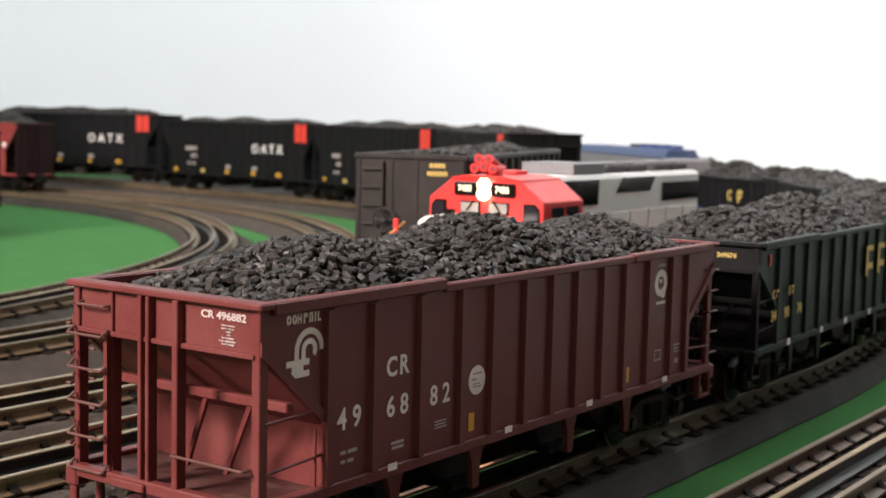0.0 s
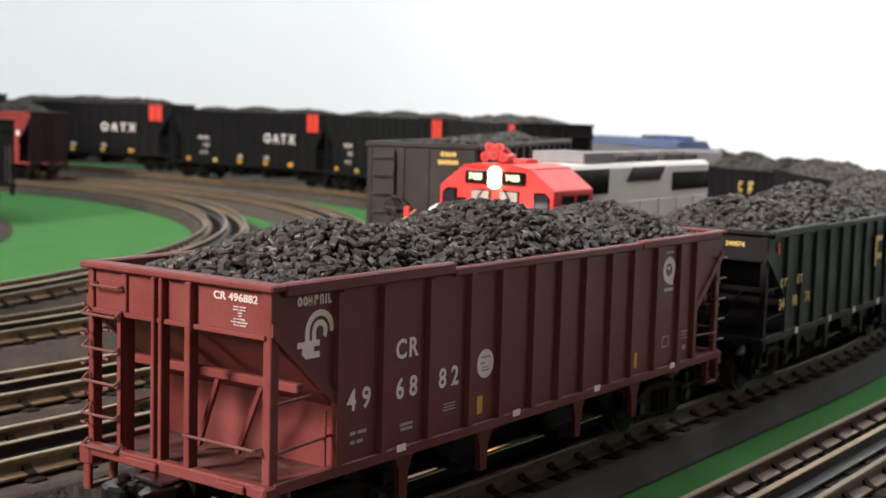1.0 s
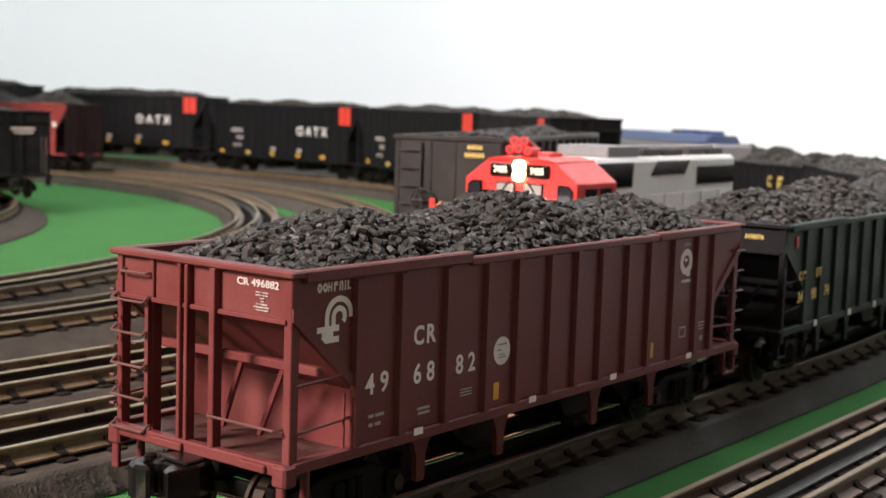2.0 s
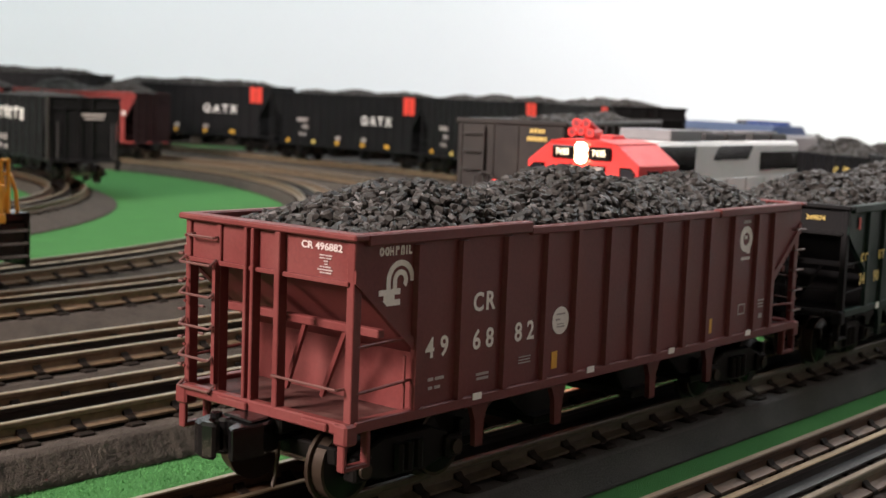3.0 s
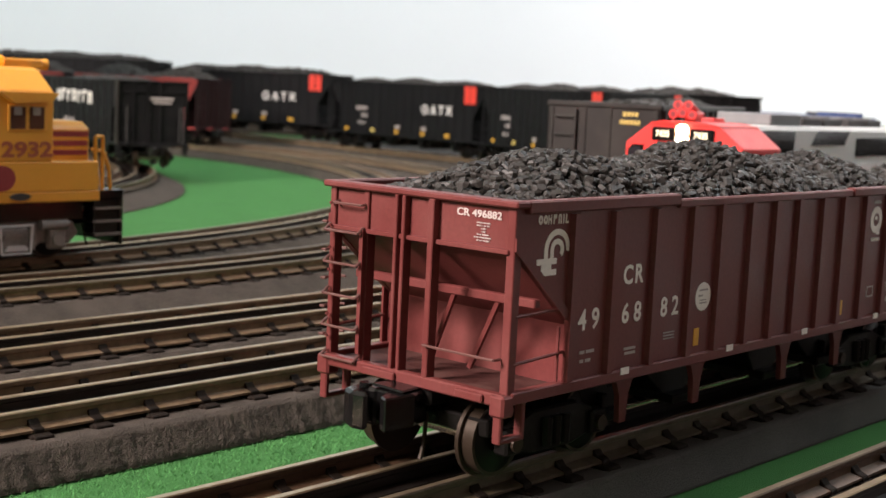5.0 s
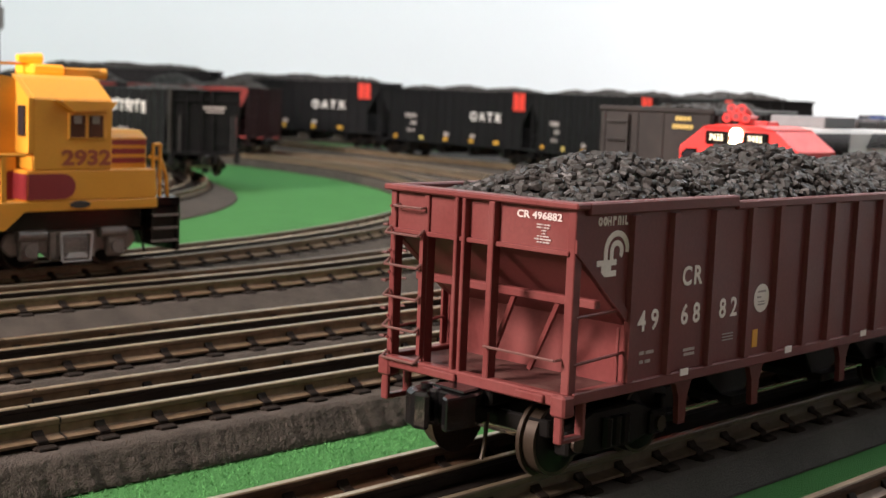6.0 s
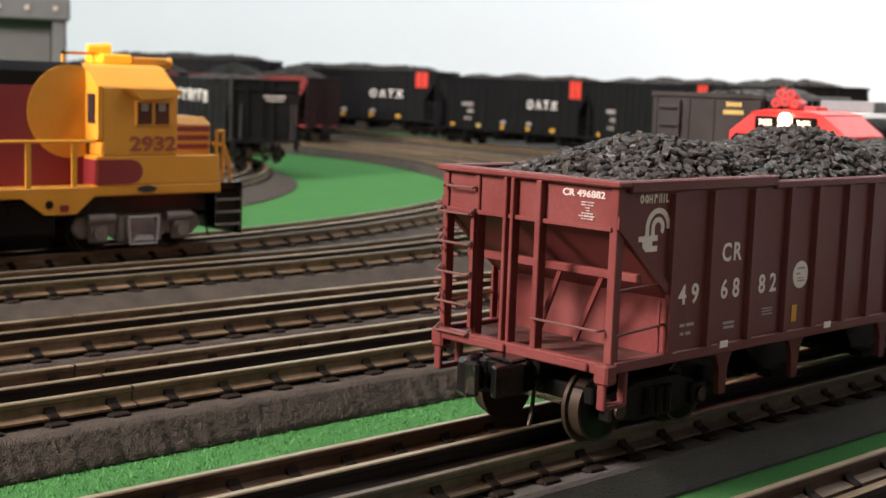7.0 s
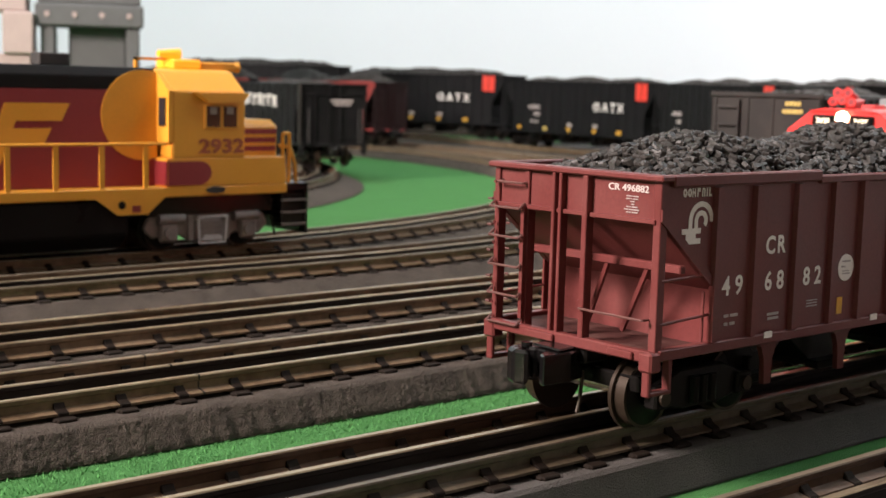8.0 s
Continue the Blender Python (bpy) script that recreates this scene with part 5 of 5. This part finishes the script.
for s in (-1, 1):
    for z in (0.0505, 0.0550, 0.0595):
        part("nose_stripe", Shape().box(0.0010, 0.0252 if z > 0.056 else 0.0248, s * 0.0215, s * 0.0218, z, z + 0.0026), MAROON, nose)
    part("nose_step", Shape().box(0.0020, 0.0262, s * 0.0215, s * 0.0240, 0.0440, 0.0455), SOFTBLACK, nose)
part("nose_lamp", Shape().cyl((0.010, 0.0, 0.0668), (0.010, 0.0, 0.0690), 0.0036, 14), AMBER, nose)
hood = part("long_hood", Shape().box(-0.320, -0.0440, -HW, HW, 0.0335, 0.0815), MAROON, yellow_loco, "dark red long hood", bevel=0.0005)
part("hood_roof", Shape().prism([(-HW, 0.0812), (-HW, 0.0880), (-0.0145, 0.0925), (0.0145, 0.0925), (HW, 0.0880), (HW, 0.0812)], -0.320, -0.0440, "x"), BLACK, yellow_loco, "black hood roof", bevel=0.0004)
for s in (-1, 1):
    disc = Shape()
    cx, cz, r = -0.0520, 0.0690, 0.0225
    arc = [(cx + r * math.cos(radians(a)), cz + r * math.sin(radians(a))) for a in range(70, 291, 10)]
    disc.prism(arc + [(-0.0440, cz - r), (-0.0440, cz + r)], s * HW, s * (HW + 0.0005))
    part("yellow_disc", disc, YELLOW, hood, "big yellow half disc")
    pill = [(-0.0270 + 0.0070 * math.cos(radians(a)), 0.0403 + 0.0060 * math.sin(radians(a))) for a in range(-90, 91, 15)]
    part("red_panel", Shape().prism([(-0.0445, 0.0343), *pill, (-0.0445, 0.0463)], s * CW, s * (CW + 0.0004)), MAROON, lower, "rounded dark red panel")
    part("red_panel", Shape().box(-0.0454, -0.0449, s * HW, s * CW, 0.0343, 0.0463), MAROON, lower, "dark red end of the cab step")
    part("oval_plate", Shape().cyl((0, s * 0.0004, 0), (0, s * -0.0004, 0), 0.0030, 20).turned(pose(-0.0175, s * (CW + 0.0004), 0.0315) @ Matrix.Diagonal((1.8, 1, 0.6, 1))), SOFTBLACK, lower)
    yb = s * (HW + 0.0004)
    for pts in ([(-0.1340, 0.0450), (-0.1255, 0.0450), (-0.1145, 0.0745), (-0.1230, 0.0745)], [(-0.1230, 0.0660), (-0.0950, 0.0660), (-0.0905, 0.0745), (-0.1200, 0.0745)], [(-0.1265, 0.0545), (-0.1040, 0.0545), (-0.1000, 0.0625), (-0.1235, 0.0625)],
                [(-0.2000, 0.0450), (-0.1480, 0.0450), (-0.1450, 0.0535), (-0.1970, 0.0535)], [(-0.1950, 0.0600), (-0.1500, 0.0600), (-0.1440, 0.0745), (-0.1900, 0.0745)]):
        part("painted_block", Shape().prism(pts, s * HW, yb), YELLOW, hood)
        yb += s * 0.00003
    part("handrail", Shape().tube([(-0.320, s * 0.0300, 0.0552), (-0.0455, s * 0.0300, 0.0552)], 0.0008, 8), YELLOW, yellow_loco)
    for i in range(8):
        x = -0.0565 - i * 0.0235
        part("handrail_post", Shape().box(x - 0.0013, x + 0.0013, s * 0.0294, s * 0.0306, 0.0335, 0.0552), YELLOW, yellow_loco)
    part("front_handrail", Shape().tube([(0.0250, s * 0.0280, 0.0335), (0.0255, s * 0.0280, 0.0600), (0.0295, s * 0.0280, 0.0600), (0.0295, s * 0.0280, 0.0335)], 0.0010), YELLOW, yellow_loco)
    part("front_handrail", Shape().tube([(0.0295, s * 0.0240, 0.0530), (0.0355, s * 0.0200, 0.0520), (0.0395, s * 0.0190, 0.0430), (0.0405, s * 0.0190, 0.0310)], 0.0010), YELLOW, yellow_loco)
    part("front_handrail", Shape().tube([(0.0335, s * 0.0130, 0.0530), (0.0375, s * 0.0100, 0.0500), (0.0400, s * 0.0090, 0.0310)], 0.0010), YELLOW, yellow_loco)
    st = part("step_well", Shape().box(0.0240, 0.0380, s * 0.0210, s * 0.0300, 0.0100, 0.0300), GLOSSBLACK, yellow_loco, bevel=0.0005)
    for z in (0.0110, 0.0175, 0.0240):
        part("step_tread", Shape().box(0.0240, 0.0390, s * 0.0210, s * 0.0312, z, z + 0.0010), TRUCKGREY, st)
part("front_platform", Shape().box(0.0245, 0.0405, -0.0300, 0.0300, 0.0285, 0.0335), GLOSSBLACK, yellow_loco)
part("pilot", Shape().box(0.0390, 0.0410, -0.0300, 0.0300, 0.0060, 0.0290), GLOSSBLACK, yellow_loco, bevel=0.0005)
coupler(yellow_loco, 0.0375, 1)
coupler(yellow_loco, -0.3280, -1)
part("roof_beacon", Shape().box(-0.0300, -0.0130, -0.0090, 0.0090, 0.0925, 0.0975), AMBER, yellow_loco, "glowing amber roof beacon", bevel=0.0010)
part("roof_box", Shape().box(-0.0130, 0.0080, -0.0080, 0.0080, 0.0920, 0.0965), YELLOW, yellow_loco, bevel=0.0008)
part("roof_horn", Shape().cyl((0.004, -0.003, 0.0940), (0.0125, -0.003, 0.0940), 0.0016, 12, 0.0030), YELLOW, yellow_loco)
hs = part("horn_stand", Shape().box(-0.0470, -0.0455, -0.0010, 0.0010, 0.0900, 0.0980).box(-0.0470, -0.0250, -0.0010, 0.0010, 0.0966, 0.0980), YELLOW, yellow_loco)
# no lamp: the beacon's light is put into the trumpet as an amber glow
part("trumpet", Shape().cyl((-0.0350, -0.003, 0.1000), (-0.0230, -0.003, 0.1000), 0.0018, 12, 0.0030), AMBER, hs)
part("exhaust_outlet", Shape().box(-0.100, -0.084, -0.005, 0.005, 0.0925, 0.0985), SOFTBLACK, yellow_loco, bevel=0.0006)
for x in (-0.150, -0.180, -0.260, -0.290):
    fan(yellow_loco, x, 0.0925, 0.0110)
part("fuel_tank", Shape().prism([(-0.0295, 0.0280), (-0.0300, 0.0110), (-0.0220, 0.0035), (0.0220, 0.0035), (0.0300, 0.0110), (0.0295, 0.0280)], -0.225, -0.066, "x"), TRUCK, yellow_loco, bevel=0.0008)
for xc in (-0.0180, -0.2700):
    for s in (-1, 1):
        y = s * 0.0292
        fr = part("hanger_frame", Shape().tube([(xc - 0.0085, y, 0.0175), (xc - 0.0075, y, 0.0040), (xc + 0.0075, y, 0.0040), (xc + 0.0085, y, 0.0175), (xc - 0.0085, y, 0.0175)], 0.0006), SILVER, yellow_loco, "pale grey truck hanger frame")
        part("hanger_pad", Shape().prism([(xc - 0.0065, 0.0055), (xc + 0.0065, 0.0055), (xc + 0.0045, 0.0080), (xc - 0.0045, 0.0080)], y - 0.0006, y + 0.0006), SILVER, fr)
four_wheel_truck(yellow_loco, -0.0180, TRUCKGREY)
four_wheel_truck(yellow_loco, -0.2700, TRUCKGREY)
yellow_loco.matrix_basis = pose(0.1215, 0.4120, RAIL_Z)

# ---- the grey building beyond ----
bd = thing("coaling_tower", "grey plastic railway building with pale blocks at its foot", "building")
def bx(name, x0, x1, y0, y1, z0, z1, m, label=""):
    return part(name, Shape().box(x0, x1, y0, y1, z0, z1), m, bd, label, bevel=0.002)
bx("tower_leg", -0.052, -0.036, -0.04, 0.04, 0.0, 0.158, CONCRETE)
bx("tower_leg", 0.042, 0.057, -0.04, 0.04, 0.0, 0.158, CONCRETE)
bx("tower_back", -0.022, 0.042, -0.020, 0.040, 0.0, 0.158, CONCRETE)
bx("tower_beam", -0.058, 0.061, -0.045, 0.045, 0.158, 0.183, CONCRETE)
bx("tower_bin", -0.055, 0.058, -0.042, 0.042, 0.183, 0.330, CONCRETE)
bx("bin_roof", -0.062, 0.065, -0.050, 0.050, 0.330, 0.342, CONCRETE)
for i in range(4):
    part("beam_bolt", Shape().cyl((-0.045 + i * 0.030, -0.047, 0.171), (-0.045 + i * 0.030, -0.044, 0.171), 0.003, 12), PINKISH, bd)
bx("tower_column", -0.098, -0.062, -0.05, 0.03, 0.0, 0.125, PINKISH, "pale concrete block column")
bx("tower_column", -0.092, -0.059, -0.055, 0.03, 0.125, 0.172, PINKISH, "pale concrete block column")
bx("tower_column", -0.110, -0.066, -0.05, 0.03, 0.172, 0.320, PINKISH, "pale concrete block column")
bd.matrix_basis = pose(0.455, 1.250, 0.0, 0, 0, -26)

# ---- tracks ----
y0, st = TRACKS["second"][:2]
for p in LINES["second"]:
    p.z = grade("second", math.degrees(math.atan2(p.x - st, y0 + RADII["second"] - p.y)) if p.x > st else (0 if p.y < y0 + 0.5 else 180))
for key, label in (("near", "three-rail track with brown rails at the board's near edge"), ("main", "three-rail track under the red hopper car"), ("loco", "three-rail track with tan rails on dark ties"),
                   ("second", "three-rail track with tan rails curving behind the cars"), ("third", "three-rail track bending round the green felt"), ("fourth", "three-rail track under the yellow locomotive")):
    made = build_track(LINES[key], label, half=HALF.get(key, 0.0168), wide=0.010 if key in ("loco", "second", "third") else 0.0, wide_right={"loco": 0.0050, "second": 0.010, "third": 0.010, "fourth": 0.010}.get(key, 0.0), shoulder=0.0035 if key == "loco" else 0.0,
                spacing={"near": 0.0182, "main": 0.01687, "loco": 0.0189}.get(key, 0.0192), first_tie={"near": 0.0295, "main": 0.0264, "loco": -0.058, "second": -0.024}.get(key, 0.0), foot=0.02 if key == "second" else 0.0,
                web=RAILBROWN if key in ("near", "main") else None, web2={"near": RAILBROWN, "main": RAILTAN}.get(key), head2={"main": RAILTAN, "near": RAILDULL, "third": RAILDULL, "fourth": RAILDULL}.get(key), head=RAILDULL if key in ("near", "third", "fourth") else None, bed=BEDGREY if key in ("main", "near") else None, joint=-0.0515 if key == "loco" else None)
    if key == "loco":
        loco_track = made
inner = [Vector((IN_C[0] + IN_C[2] * math.sin(radians(a)), IN_C[1] - IN_C[2] * math.cos(radians(a)), 0)) for a in range(-60, 170, 2)]
build_track(inner, "inner three-rail curve under the black hopper car", tie_range=(9, 9), wide_right=0.016, web=RAILBROWN, web2=RAILBROWN, head=RAILDULL, head2=RAILDULL)

# ---- the coarse open foam of the shoulder between the felt strip and the next track ----
grain = Shape()
nu, nv = 1000, 20
run_up = [(0.0, 0.1137, 0.0004), (0.14, 0.1141, 0.0018), (0.86, 0.1194, 0.0090), (1.0, 0.1214, 0.0098)]
for i in range(nu + 1):
    x = -0.25 + 0.66 * i / nu
    for j in range(nv + 1):
        f = j / nv
        a, b = next((a, b) for a, b in zip(run_up, run_up[1:]) if f <= b[0])
        k = (f - a[0]) / (b[0] - a[0])
        y, z = a[1] + (b[1] - a[1]) * k, a[2] + (b[2] - a[2]) * k
        h = 0.00042 * (noise.noise((x * 1050, f * 9, 3.0)) + 0.25 * noise.noise((x * 420, f * 4, 8.0))) * min(1.0, (1.0 - f) * 5)
        ragged = 0.0008 * noise.noise((x * 260, 1.0, 5.0)) * (1.0 - f)
        grain.v.append((x, y - 0.72 * h + ragged, z + 0.70 * h + 0.0001))
for i in range(nu):
    for j in range(nv):
        a = i * (nv + 1) + j
        grain.f.append((a, a + nv + 1, a + nv + 2, a + 1))
part("rough_shoulder", raw(grain, "rough_shoulder"), BED, loco_track, "coarse dark foam edge", smooth=True)

# ---- loose fibres of the felt along the open strip ----
rng = np.random.default_rng(21)
fib = Shape()
for _ in range(18500):
    x, y = rng.uniform(-0.20, 0.28), rng.uniform(0.0615, 0.1140)
    h, w, a = rng.uniform(0.0004, 0.0013), rng.uniform(0.00012, 0.00022), rng.uniform(0, 6.28)
    dx, dy = math.cos(a) * w, math.sin(a) * w
    lx, ly = rng.normal(0, 0.0007, 2)
    k = len(fib.v)
    fib.v += [(x - dx, y - dy, 0.0), (x + dx, y + dy, 0.0), (x + lx, y + ly, h)]
    fib.f.append((k, k + 1, k + 2))
me = bpy.data.meshes.new("felt_fibre")
me.from_pydata(fib.v, [], fib.f)
me.materials.append(FIBRE)
tagged(new("felt_fibre", me), "short loose green fibres of the felt strip", "felt", kind="stuff")
